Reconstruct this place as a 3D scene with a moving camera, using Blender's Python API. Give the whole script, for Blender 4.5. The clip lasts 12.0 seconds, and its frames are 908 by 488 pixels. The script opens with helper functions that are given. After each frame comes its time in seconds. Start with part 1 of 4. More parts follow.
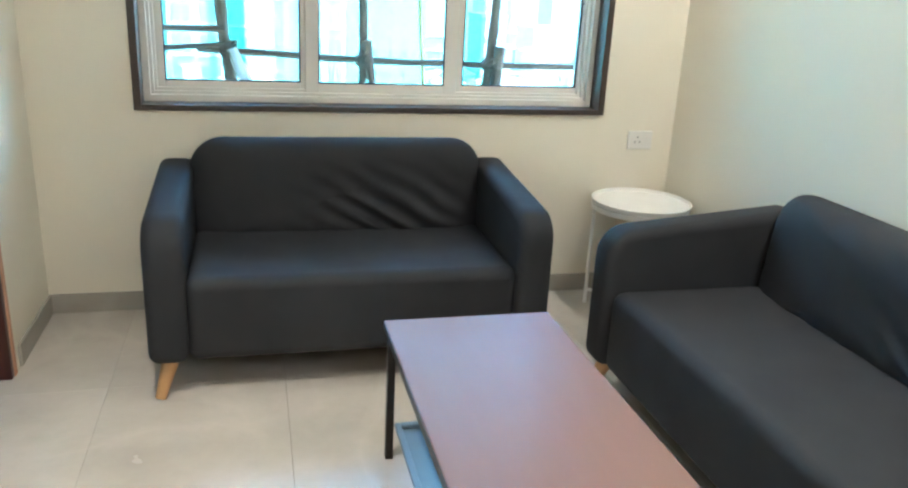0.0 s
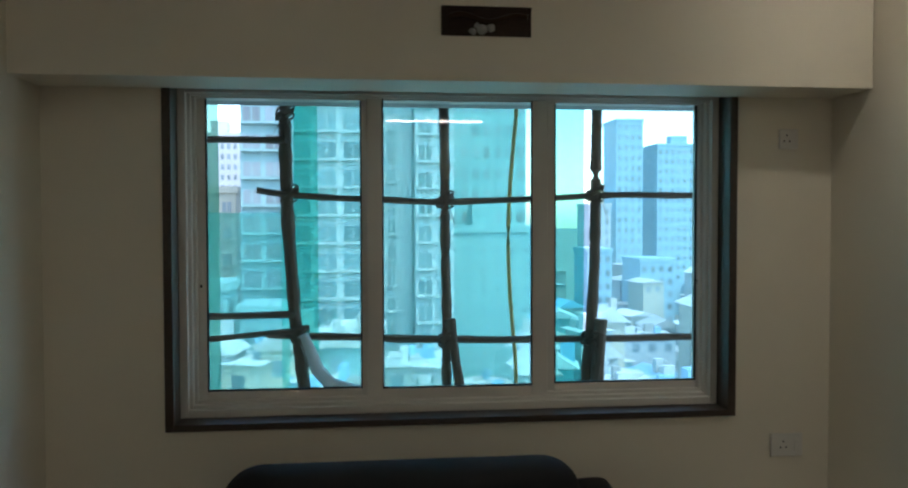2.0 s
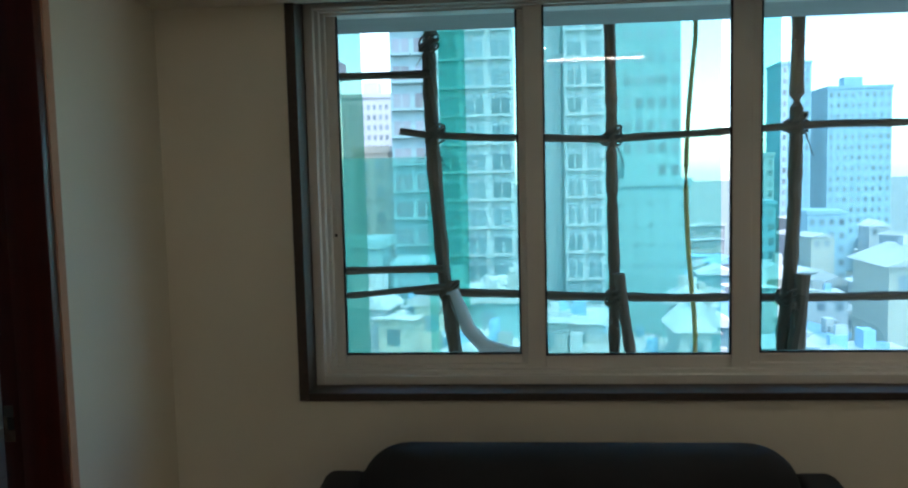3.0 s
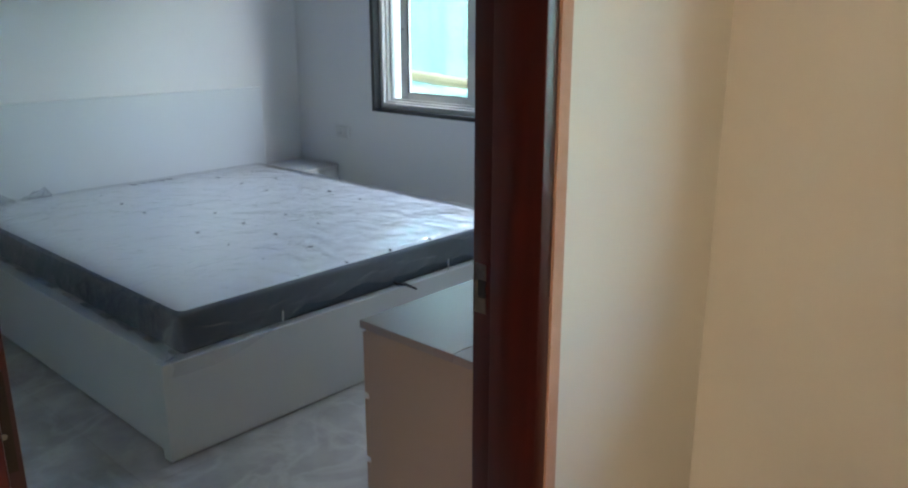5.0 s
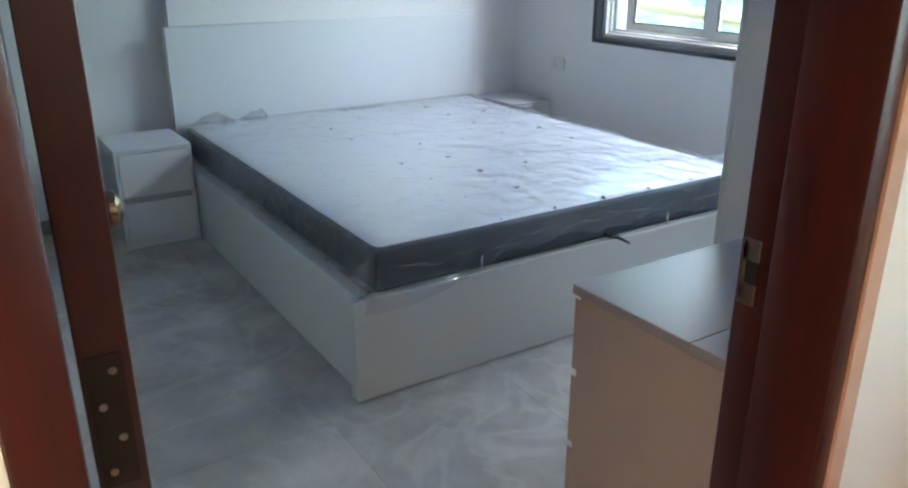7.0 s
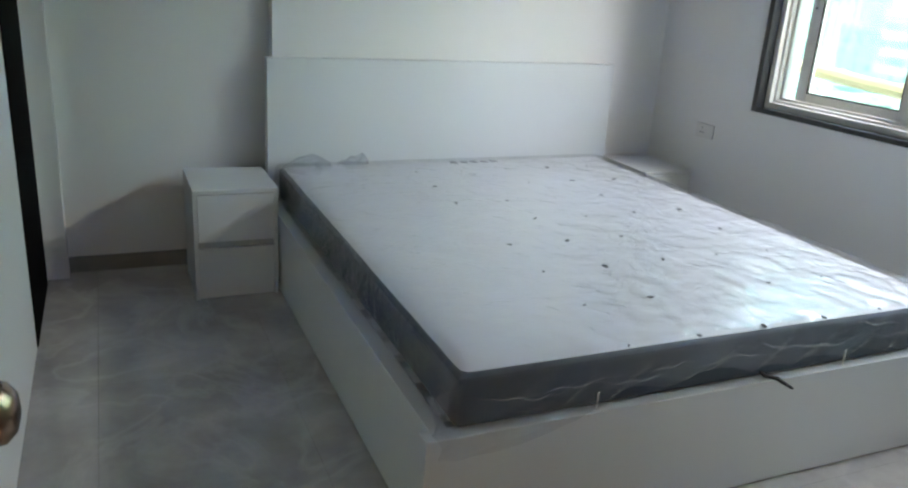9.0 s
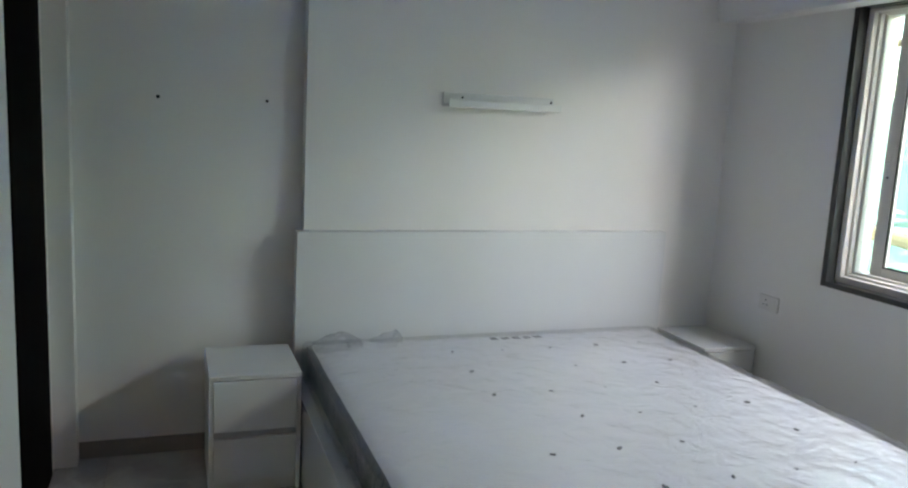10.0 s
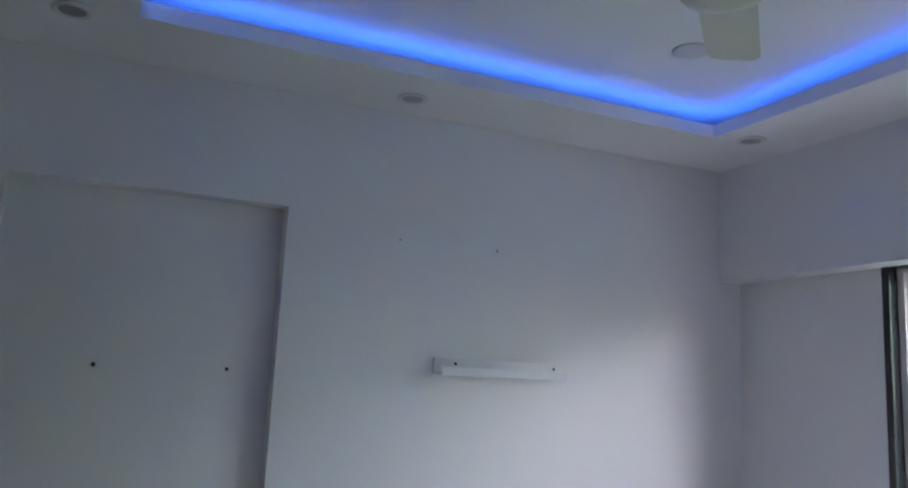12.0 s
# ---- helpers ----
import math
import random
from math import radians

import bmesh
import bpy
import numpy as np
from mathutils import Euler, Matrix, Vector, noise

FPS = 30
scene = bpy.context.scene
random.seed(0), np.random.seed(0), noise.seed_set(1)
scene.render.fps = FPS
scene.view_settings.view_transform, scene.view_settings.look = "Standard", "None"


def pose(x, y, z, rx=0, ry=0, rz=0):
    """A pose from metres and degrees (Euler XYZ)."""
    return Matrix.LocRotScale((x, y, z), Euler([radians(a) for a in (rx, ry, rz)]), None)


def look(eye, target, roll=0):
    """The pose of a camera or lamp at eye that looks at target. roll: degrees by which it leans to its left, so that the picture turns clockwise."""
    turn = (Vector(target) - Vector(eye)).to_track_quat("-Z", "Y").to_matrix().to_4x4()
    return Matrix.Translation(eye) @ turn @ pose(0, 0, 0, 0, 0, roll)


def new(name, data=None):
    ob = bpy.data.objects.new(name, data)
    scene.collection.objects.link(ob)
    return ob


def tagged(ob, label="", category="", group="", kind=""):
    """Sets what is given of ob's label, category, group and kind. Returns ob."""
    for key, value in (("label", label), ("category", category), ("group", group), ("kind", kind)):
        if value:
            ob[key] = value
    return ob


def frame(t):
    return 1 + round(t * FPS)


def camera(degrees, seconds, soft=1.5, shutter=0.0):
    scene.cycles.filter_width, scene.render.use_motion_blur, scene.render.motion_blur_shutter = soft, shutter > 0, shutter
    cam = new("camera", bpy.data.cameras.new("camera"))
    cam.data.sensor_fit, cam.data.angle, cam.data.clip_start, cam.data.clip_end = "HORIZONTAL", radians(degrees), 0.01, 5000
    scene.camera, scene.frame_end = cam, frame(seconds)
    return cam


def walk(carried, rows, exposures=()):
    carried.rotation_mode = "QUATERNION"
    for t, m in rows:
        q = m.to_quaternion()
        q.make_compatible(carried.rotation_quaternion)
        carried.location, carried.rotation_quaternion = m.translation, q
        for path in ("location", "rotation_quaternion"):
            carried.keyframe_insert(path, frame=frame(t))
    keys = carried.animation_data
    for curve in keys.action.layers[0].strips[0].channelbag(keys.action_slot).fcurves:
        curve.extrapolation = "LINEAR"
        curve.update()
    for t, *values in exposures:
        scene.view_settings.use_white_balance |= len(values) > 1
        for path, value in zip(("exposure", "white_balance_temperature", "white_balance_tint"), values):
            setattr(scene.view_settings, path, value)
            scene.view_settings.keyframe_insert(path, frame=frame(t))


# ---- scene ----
cam = camera(59.9, 12.0, soft=2.2)
PATH = [
    (0, (0.871, -3.422, 1.428), (1.353, -1.586, 0.8), 3.0),
    (0.5, (0.943, -3.325, 1.481), (1.473, -1.418, 1.192), 1.1),
    (1, (0.981, -3.186, 1.562), (1.543, -1.269, 1.461), 0.6),
    (1.5, (1.092, -3.051, 1.573), (1.554, -1.106, 1.516), 0.2),
    (2, (1.096, -2.799, 1.605), (1.313, -0.812, 1.545), -0.1),
    (2.5, (1.075, -2.562, 1.59), (1.172, -0.57, 1.436), -0.3),
    (2.7, (1.088, -2.464, 1.57), (1.084, -0.47, 1.414), -0.7),
    (4.3, (0.745, -1.745, 1.455), (-0.085, 0.038, 1.09), -2.4),
    (4.5, (0.711, -1.685, 1.456), (-0.245, 0.022, 1.039), -2.0),
    (5, (0.673, -1.53, 1.419), (-0.627, -0.112, 0.871), 0.0),
    (5.5, (0.646, -1.432, 1.391), (-0.821, -0.231, 0.756), 0.3),
    (6, (0.612, -1.43, 1.373), (-0.959, -0.4, 0.686), -0.7),
    (6.5, (0.518, -1.408, 1.372), (-1.051, -0.383, 0.673), 0.4),
    (8.3, (0.132, -1.195, 1.323), (-1.536, -0.365, 0.597), 0.1),
    (8.5, (0.06, -1.145, 1.343), (-1.63, -0.367, 0.608), 1.3),
    (9, (-0.103, -1.086, 1.389), (-1.83, -0.306, 0.751), 3.8),
    (9.5, (-0.242, -1.03, 1.482), (-2.002, -0.252, 0.938), 4.2),
    (10, (-0.38, -0.926, 1.517), (-2.236, -0.252, 1.201), 3.0),
    (10.5, (-0.489, -0.871, 1.515), (-2.388, -0.289, 1.287), 2.4),
    (11, (-0.656, -0.973, 1.54), (-2.551, -0.334, 1.514), 2.7),
    (11.5, (-0.784, -1.009, 1.569), (-2.618, -0.214, 1.626), 2.8),
    (12, (-0.937, -0.957, 1.562), (-2.746, -0.17, 1.892), 2.9),
]
EXPOSURES = [(0, 5.4, 5450, 9), (0.5, 4.7, 5600, 11), (1.0, 3.2, 5900, 11), (1.5, 2.65, 5900, 10), (2.7, 2.65, 5900, 10), (4.3, 3.7, 6900, 19), (5.0, 4.6, 6900, 24), (6.5, 5.2, 6700, 26), (8.5, 5.15, 8000, 26), (9.0, 5.0, 8000, 26), (9.5, 4.5, 8300, 28), (10.0, 4.75, 8400, 29), (10.5, 5.3, 8500, 30), (11.0, 5.3, 8200, 36), (11.5, 4.85, 7900, 36), (12, 4.6, 7200, 40)]
walk(cam, [(t, look(eye, target, roll)) for t, eye, target, roll in PATH], EXPOSURES)

# ---- daylight ----
world = bpy.data.worlds.new("sky")
scene.world = world
world.use_nodes = True
wn = world.node_tree
sky = wn.nodes.new("ShaderNodeTexSky")
sky.sky_type = "NISHITA"
sky.sun_disc = False
sky.sun_elevation = radians(62)
sky.sun_rotation = radians(150)
sky.air_density, sky.dust_density, sky.ozone_density = 1.0, 1.2, 1.0
wn.links.new(sky.outputs[0], wn.nodes["Background"].inputs[0])
wn.nodes["Background"].inputs[1].default_value = 0.15
sun = new("sun", bpy.data.lights.new("sun", "SUN"))
sun.data.energy, sun.data.angle, sun.data.color = 0.6, radians(20), (1.0, 0.96, 0.9)
sun.matrix_world = look((0, 0, 50), (-25, 43, -40))
# added unseen lamp under the sunshade, for sky light through the bedroom window
sky_fill = new("bedroom_sky_fill", bpy.data.lights.new("bedroom_sky_fill", "AREA"))
sky_fill.data.shape, sky_fill.data.size, sky_fill.data.size_y = "RECTANGLE", 1.35, 0.18
sky_fill.data.energy, sky_fill.data.color = 2.9, (0.7, 0.91, 1.0)
sky_fill.matrix_world = pose(-1.95, 2.13, 2.112, -14, 0, 0)


# ---- materials ----
def mat(name, a, b=None, rough=0.5, metal=0.0, scale=6.0, fine=120.0, bump=0.05, dist=0.002, vary=0.0, coat=0.0, spec=0.5):
    """Two tones mixed by coarse and fine noise, with fine relief."""
    m = bpy.data.materials.new(name)
    m.use_nodes = True
    nt = m.node_tree
    p = nt.nodes["Principled BSDF"]
    b = b or tuple(c * 0.93 for c in a)
    tc = nt.nodes.new("ShaderNodeTexCoord")
    n1, n2 = nt.nodes.new("ShaderNodeTexNoise"), nt.nodes.new("ShaderNodeTexNoise")
    n1.inputs["Scale"].default_value, n2.inputs["Scale"].default_value = scale, fine
    n1.inputs["Detail"].default_value, n2.inputs["Detail"].default_value = 5, 3
    for n in (n1, n2):
        nt.links.new(tc.outputs["Object"], n.inputs["Vector"])
    mx = nt.nodes.new("ShaderNodeMix")
    mx.data_type = "RGBA"
    mx.inputs["A"].default_value, mx.inputs["B"].default_value = (*a, 1), (*b, 1)
    ad = nt.nodes.new("ShaderNodeMath")
    ad.operation = "MULTIPLY_ADD"
    ad.inputs[1].default_value = 0.3
    nt.links.new(n2.outputs["Fac"], ad.inputs[0])
    rg = nt.nodes.new("ShaderNodeMapRange")
    rg.inputs["From Min"].default_value, rg.inputs["From Max"].default_value = 0.3, 0.7
    nt.links.new(n1.outputs["Fac"], rg.inputs["Value"])
    sc = nt.nodes.new("ShaderNodeMath")
    sc.operation = "MULTIPLY"
    sc.inputs[1].default_value = 0.7
    nt.links.new(rg.outputs[0], sc.inputs[0])
    nt.links.new(sc.outputs[0], ad.inputs[2])
    nt.links.new(ad.outputs[0], mx.inputs["Factor"])
    out = mx.outputs["Result"]
    if vary:
        oi = nt.nodes.new("ShaderNodeObjectInfo")
        hs = nt.nodes.new("ShaderNodeHueSaturation")
        mr = nt.nodes.new("ShaderNodeMapRange")
        mr.inputs["To Min"].default_value, mr.inputs["To Max"].default_value = 1 - vary, 1 + vary
        nt.links.new(oi.outputs["Random"], mr.inputs["Value"])
        nt.links.new(mr.outputs[0], hs.inputs["Value"])
        nt.links.new(out, hs.inputs["Color"])
        out = hs.outputs[0]
    nt.links.new(out, p.inputs["Base Color"])
    p.inputs["Roughness"].default_value, p.inputs["Metallic"].default_value = rough, metal
    p.inputs["Coat Weight"].default_value = coat
    p.inputs["Specular IOR Level"].default_value = spec
    rr = nt.nodes.new("ShaderNodeMapRange")
    rr.inputs["To Min"].default_value, rr.inputs["To Max"].default_value = max(rough - 0.06, 0.02), min(rough + 0.06, 1)
    nt.links.new(n1.outputs["Fac"], rr.inputs["Value"])
    nt.links.new(rr.outputs[0], p.inputs["Roughness"])
    if bump:
        bp = nt.nodes.new("ShaderNodeBump")
        bp.inputs["Strength"].default_value, bp.inputs["Distance"].default_value = bump, dist
        nt.links.new(n2.outputs["Fac"], bp.inputs["Height"])
        nt.links.new(bp.outputs[0], p.inputs["Normal"])
    return m


def stone(name, a, b, vein, rough, vary, scale=2.2, vein_scale=1.1):
    """Polished veined tile: clouds of two tones with thin pale veins."""
    m = mat(name, a, b, rough=rough, scale=scale, fine=22.0, bump=0.0, vary=vary)
    nt = m.node_tree
    p = nt.nodes["Principled BSDF"]
    src = p.inputs["Base Color"].links[0].from_socket
    tc = nt.nodes.new("ShaderNodeNewGeometry")
    n = nt.nodes.new("ShaderNodeTexNoise")
    n.inputs["Scale"].default_value, n.inputs["Detail"].default_value, n.inputs["Distortion"].default_value = vein_scale, 8, 0.9
    nt.links.new(tc.outputs["Position"], n.inputs["Vector"])
    r = nt.nodes.new("ShaderNodeValToRGB")
    e = r.color_ramp.elements
    e[0].position, e[0].color = 0.45, (0, 0, 0, 1)
    e[1].position, e[1].color = 0.55, (0, 0, 0, 1)
    r.color_ramp.elements.new(0.5).color = (0.28, 0.28, 0.28, 1)
    nt.links.new(n.outputs["Fac"], r.inputs[0])
    mx = nt.nodes.new("ShaderNodeMix")
    mx.data_type = "RGBA"
    mx.inputs["B"].default_value = (*vein, 1)
    nt.links.new(r.outputs[0], mx.inputs["Factor"])
    nt.links.new(src, mx.inputs["A"])
    nt.links.new(mx.outputs["Result"], p.inputs["Base Color"])
    for nn in nt.nodes:
        if nn.type == "TEX_NOISE" and nn is not n:
            nt.links.new(tc.outputs["Position"], nn.inputs["Vector"])
    return m


def timber(name, a, b, rough, coat=0.0, stretch=(14, 14, 1.2)):
    m = mat(name, a, b, rough=rough, scale=3.0, fine=24.0, bump=0.06, coat=coat)
    nt = m.node_tree
    tc = [n for n in nt.nodes if n.type == "TEX_COORD"][0]
    mp = nt.nodes.new("ShaderNodeMapping")
    mp.inputs["Scale"].default_value = stretch
    nt.links.new(tc.outputs["Object"], mp.inputs["Vector"])
    for n in nt.nodes:
        if n.type == "TEX_NOISE":
            nt.links.new(mp.outputs[0], n.inputs["Vector"])
    return m


def glow(name, colour, strength):
    m = bpy.data.materials.new(name)
    m.use_nodes = True
    p = m.node_tree.nodes["Principled BSDF"]
    p.inputs["Base Color"].default_value = (*colour, 1)
    p.inputs["Emission Color"].default_value = (*colour, 1)
    p.inputs["Emission Strength"].default_value = strength
    return m


def film_mat(name, tint, gloss, rough, bump_scale, bump, diffuse=None, cover=0.0):
    """Thin clear or coloured sheet: mostly see-through, with a glossy skin."""
    m = bpy.data.materials.new(name)
    m.use_nodes = True
    nt = m.node_tree
    for n in list(nt.nodes):
        if n.type == "BSDF_PRINCIPLED":
            nt.nodes.remove(n)
    out = [n for n in nt.nodes if n.type == "OUTPUT_MATERIAL"][0]
    tr = nt.nodes.new("ShaderNodeBsdfTransparent")
    tr.inputs[0].default_value = (*tint, 1)
    base = tr.outputs[0]
    if diffuse:
        df, tl, m1, m2 = (nt.nodes.new("ShaderNodeBsdfDiffuse"), nt.nodes.new("ShaderNodeBsdfTranslucent"),
                          nt.nodes.new("ShaderNodeMixShader"), nt.nodes.new("ShaderNodeMixShader"))
        df.inputs[0].default_value = tl.inputs[0].default_value = (*diffuse, 1)
        m1.inputs[0].default_value, m2.inputs[0].default_value = 0.6, cover
        nt.links.new(df.outputs[0], m1.inputs[1])
        nt.links.new(tl.outputs[0], m1.inputs[2])
        nt.links.new(base, m2.inputs[1])
        nt.links.new(m1.outputs[0], m2.inputs[2])
        base = m2.outputs[0]
    if gloss:
        gl, fr, pw, mu, mx = (nt.nodes.new("ShaderNodeBsdfGlossy"), nt.nodes.new("ShaderNodeLayerWeight"), nt.nodes.new("ShaderNodeMath"),
                              nt.nodes.new("ShaderNodeMath"), nt.nodes.new("ShaderNodeMixShader"))
        gl.inputs["Roughness"].default_value = rough
        fr.inputs["Blend"].default_value = 0.5
        pw.operation, pw.inputs[1].default_value = "POWER", 4.0
        mu.operation, mu.use_clamp = "MULTIPLY_ADD", True
        mu.inputs[1].default_value, mu.inputs[2].default_value = 0.7 * gloss, 0.045 * gloss
        nt.links.new(fr.outputs["Facing"], pw.inputs[0])
        nt.links.new(pw.outputs[0], mu.inputs[0])
        nt.links.new(mu.outputs[0], mx.inputs[0])
        nt.links.new(base, mx.inputs[1])
        nt.links.new(gl.outputs[0], mx.inputs[2])
        base = mx.outputs[0]
        if bump:
            tc, ns, bp = nt.nodes.new("ShaderNodeTexCoord"), nt.nodes.new("ShaderNodeTexNoise"), nt.nodes.new("ShaderNodeBump")
            ns.inputs["Scale"].default_value, ns.inputs["Detail"].default_value, ns.inputs["Distortion"].default_value = bump_scale, 4, 1.2
            bp.inputs["Strength"].default_value, bp.inputs["Distance"].default_value = bump, 0.01
            nt.links.new(tc.outputs["Object"], ns.inputs["Vector"])
            nt.links.new(ns.outputs["Fac"], bp.inputs["Height"])
            nt.links.new(bp.outputs[0], gl.inputs["Normal"])
            nt.links.new(bp.outputs[0], fr.inputs["Normal"])
    nt.links.new(base, out.inputs[0])
    return m


CREAM = mat("cream wall paint", (0.75, 0.695, 0.58), (0.72, 0.665, 0.55), rough=0.55, scale=1.2, fine=260, bump=0.08, dist=0.001)
WHITE_WALL = mat("white wall paint", (0.76, 0.74, 0.71), (0.73, 0.71, 0.68), rough=0.6, scale=1.2, fine=260, bump=0.08, dist=0.001)
CEIL = mat("ceiling paint", (0.8, 0.79, 0.76), rough=0.7, scale=1.0, fine=200, bump=0.05, dist=0.001)
TILE_LIVING = stone("cream polished tile", (0.58, 0.53, 0.46), (0.43, 0.385, 0.33), (0.62, 0.57, 0.5), 0.25, 0.03)
TILE_BED = stone("grey marble tile", (0.52, 0.49, 0.455), (0.29, 0.27, 0.25), (0.62, 0.58, 0.54), 0.13, 0.04, 3.6, 2.6)
GROUT = mat("tile grout", (0.34, 0.31, 0.27), rough=0.9, fine=300, bump=0.3)
SKIRT = stone("skirting tile", (0.36, 0.33, 0.28), (0.31, 0.285, 0.245), (0.42, 0.4, 0.36), 0.25, 0.03)
SKIRT_BED = stone("bedroom skirting tile", (0.24, 0.22, 0.2), (0.2, 0.185, 0.17), (0.3, 0.28, 0.26), 0.25, 0.03)
GRANITE = mat("dark brown granite", (0.055, 0.04, 0.031), (0.037, 0.026, 0.02), rough=0.45, scale=60, fine=400, bump=0.0)
GRANITE_BLACK = mat("black granite", (0.018, 0.02, 0.021), (0.03, 0.033, 0.034), rough=0.18, scale=60, fine=400, bump=0.0)
ALU = mat("powder coated window frame", (0.68, 0.65, 0.6), (0.64, 0.61, 0.56), rough=0.4, scale=3, fine=300, bump=0.02)
RUBBER = mat("black gasket", (0.015, 0.015, 0.015), rough=0.6)
LEATHERETTE = mat("charcoal woven upholstery", (0.026, 0.027, 0.03), (0.02, 0.021, 0.024), rough=0.7, scale=5, fine=420, bump=0.35, dist=0.0015, spec=0.22)
LEG_WOOD = timber("pale beech", (0.5, 0.29, 0.12), (0.4, 0.22, 0.09), 0.4)
TABLE_TOP = timber("red-brown laminate", (0.17, 0.09, 0.07), (0.16, 0.084, 0.065), 0.45, stretch=(4, 0.6, 4))
TABLE_METAL = mat("black painted steel", (0.02, 0.016, 0.014), rough=0.4, metal=0.3)
TRAY_BLUE = mat("blue grey shelf", (0.2, 0.27, 0.33), (0.17, 0.24, 0.3), rough=0.35)
WHITE_METAL = mat("white enamelled steel", (0.78, 0.76, 0.72), rough=0.35, fine=200, bump=0.02)
PLASTIC = mat("white switch plastic", (0.7, 0.675, 0.63), rough=0.4)
MAHOGANY = timber("mahogany stained frame", (0.062, 0.008, 0.004), (0.03, 0.004, 0.002), 0.34, coat=0.08)
LEAF_WOOD = timber("brown laminate door", (0.11, 0.04, 0.026), (0.07, 0.024, 0.015), 0.35, coat=0.1)
PINK_EDGE = mat("pinkish edge strip", (0.55, 0.31, 0.2), (0.48, 0.26, 0.16), rough=0.8, scale=30, bump=0.3)
BRASS = mat("dull steel", (0.45, 0.38, 0.3), (0.3, 0.24, 0.18), rough=0.35, metal=1.0, scale=60)
DARK_STEEL = mat("tarnished hinge", (0.045, 0.028, 0.018), rough=0.5, metal=0.8)
KNOB = mat("bronze door knob", (0.3, 0.2, 0.14), (0.25, 0.165, 0.12), rough=0.2, metal=1.0, bump=0.0)
FOIL_WHITE = mat("white foil furniture board", (0.66, 0.665, 0.65), (0.64, 0.645, 0.63), rough=0.38, scale=2, fine=500, bump=0.015)
DRESSER = mat("pinkish tan laminate", (0.40, 0.31, 0.265), (0.37, 0.285, 0.24), rough=0.4, scale=2, fine=300, bump=0.02)
DRESSER_TOP = mat("greyish laminate top", (0.31, 0.275, 0.285), (0.29, 0.255, 0.265), rough=0.38, scale=2, fine=300, bump=0.02)
# Darker foil: the shade of gaps and recesses is put into its colour.
FOIL_SHADED = mat("foil board darkened as shade", (0.42, 0.42, 0.41), rough=0.6)
TICKING = mat("white quilted ticking", (0.82, 0.82, 0.82), (0.77, 0.77, 0.78), rough=0.85, scale=9, fine=180, bump=0.3, dist=0.004)
BAND = mat("slate grey mattress border", (0.065, 0.086, 0.11), (0.046, 0.062, 0.082), rough=0.8, scale=14, fine=220, bump=0.3, dist=0.003)
TUFT = mat("dark tuft", (0.04, 0.045, 0.05), rough=0.8)
WRAP = film_mat("clear plastic wrap", (0.97, 0.97, 0.98), 1.4, 0.05, 13.0, 0.8, diffuse=(0.82, 0.84, 0.86), cover=0.09)
# Milky tone stands in for bright streaks along the folds.
WRAP_FOLD_GLINT = film_mat("plastic crease with milky glint", (0.95, 0.96, 0.97), 2.5, 0.1, 30.0, 0.4, diffuse=(0.85, 0.87, 0.89), cover=0.3)
GLASS = film_mat("window glass", (0.97, 0.99, 0.98), 0.9, 0.0, 1.0, 0.0)
BAMBOO_PALE = mat("pale dry bamboo", (0.5, 0.42, 0.22), (0.36, 0.3, 0.16), rough=0.6, scale=8, fine=60, bump=0.2)
# Base colour darkened so the poles read as backlit silhouettes.
BAMBOO = mat("bamboo darkened to silhouette", (0.085, 0.06, 0.04), (0.05, 0.038, 0.027), rough=0.7, scale=8, fine=60, bump=0.3)
ROPE = mat("coir rope", (0.07, 0.055, 0.04), rough=0.9)
NET = film_mat("green scaffold net", (0.55, 0.93, 0.85), 0, 0, 1, 0, diffuse=(0.2, 0.66, 0.56), cover=0.36)
NET_DENSE = film_mat("doubled green net", (0.3, 0.75, 0.66), 0, 0, 1, 0, diffuse=(0.03, 0.35, 0.27), cover=0.35)
NET_THICK = film_mat("layered green net", (0.3, 0.46, 0.37), 0, 0, 1, 0, diffuse=(0.1, 0.34, 0.22), cover=0.42)
# Faint net; its tint and cover also veil the distance like haze.
NET_HAZE = film_mat("fine net with haze in its tint", (0.64, 0.89, 0.89), 0, 0, 1, 0, diffuse=(0.4, 0.7, 0.7), cover=0.3)
NET_YELLOW = mat("yellow net hem", (0.45, 0.38, 0.12), rough=0.8)
PIPE = mat("grey plastic pipe", (0.5, 0.5, 0.5), (0.36, 0.36, 0.36), rough=0.6, scale=12)
CONCRETE = mat("exterior concrete", (0.36, 0.36, 0.34), (0.28, 0.28, 0.27), rough=0.9, scale=3, fine=40, bump=0.3)
# Flat black for the darkness inside the unlit doorway.
DOORWAY_DARK = mat("black of the unlit doorway", (0.003, 0.003, 0.003), rough=0.9, bump=0.0, spec=0.03)
SHADOW_VOID = mat("dark of the duct hole", (0.035, 0.02, 0.014), (0.02, 0.012, 0.009), rough=0.9, scale=30, bump=0.3)
LED_BLUE = glow("blue led strip", (0.015, 0.18, 1.0), 0.62)
TUBE = glow("lit tube", (1.0, 0.9, 0.8), 4.6)
LAMP_ON = glow("lit downlight lens", (1.0, 0.88, 0.7), 15.0)
LENS_OFF = mat("unlit downlight lens", (0.3, 0.3, 0.3), rough=0.3)
FAN_CREAM = mat("cream enamel fan", (0.62, 0.62, 0.5), rough=0.35)


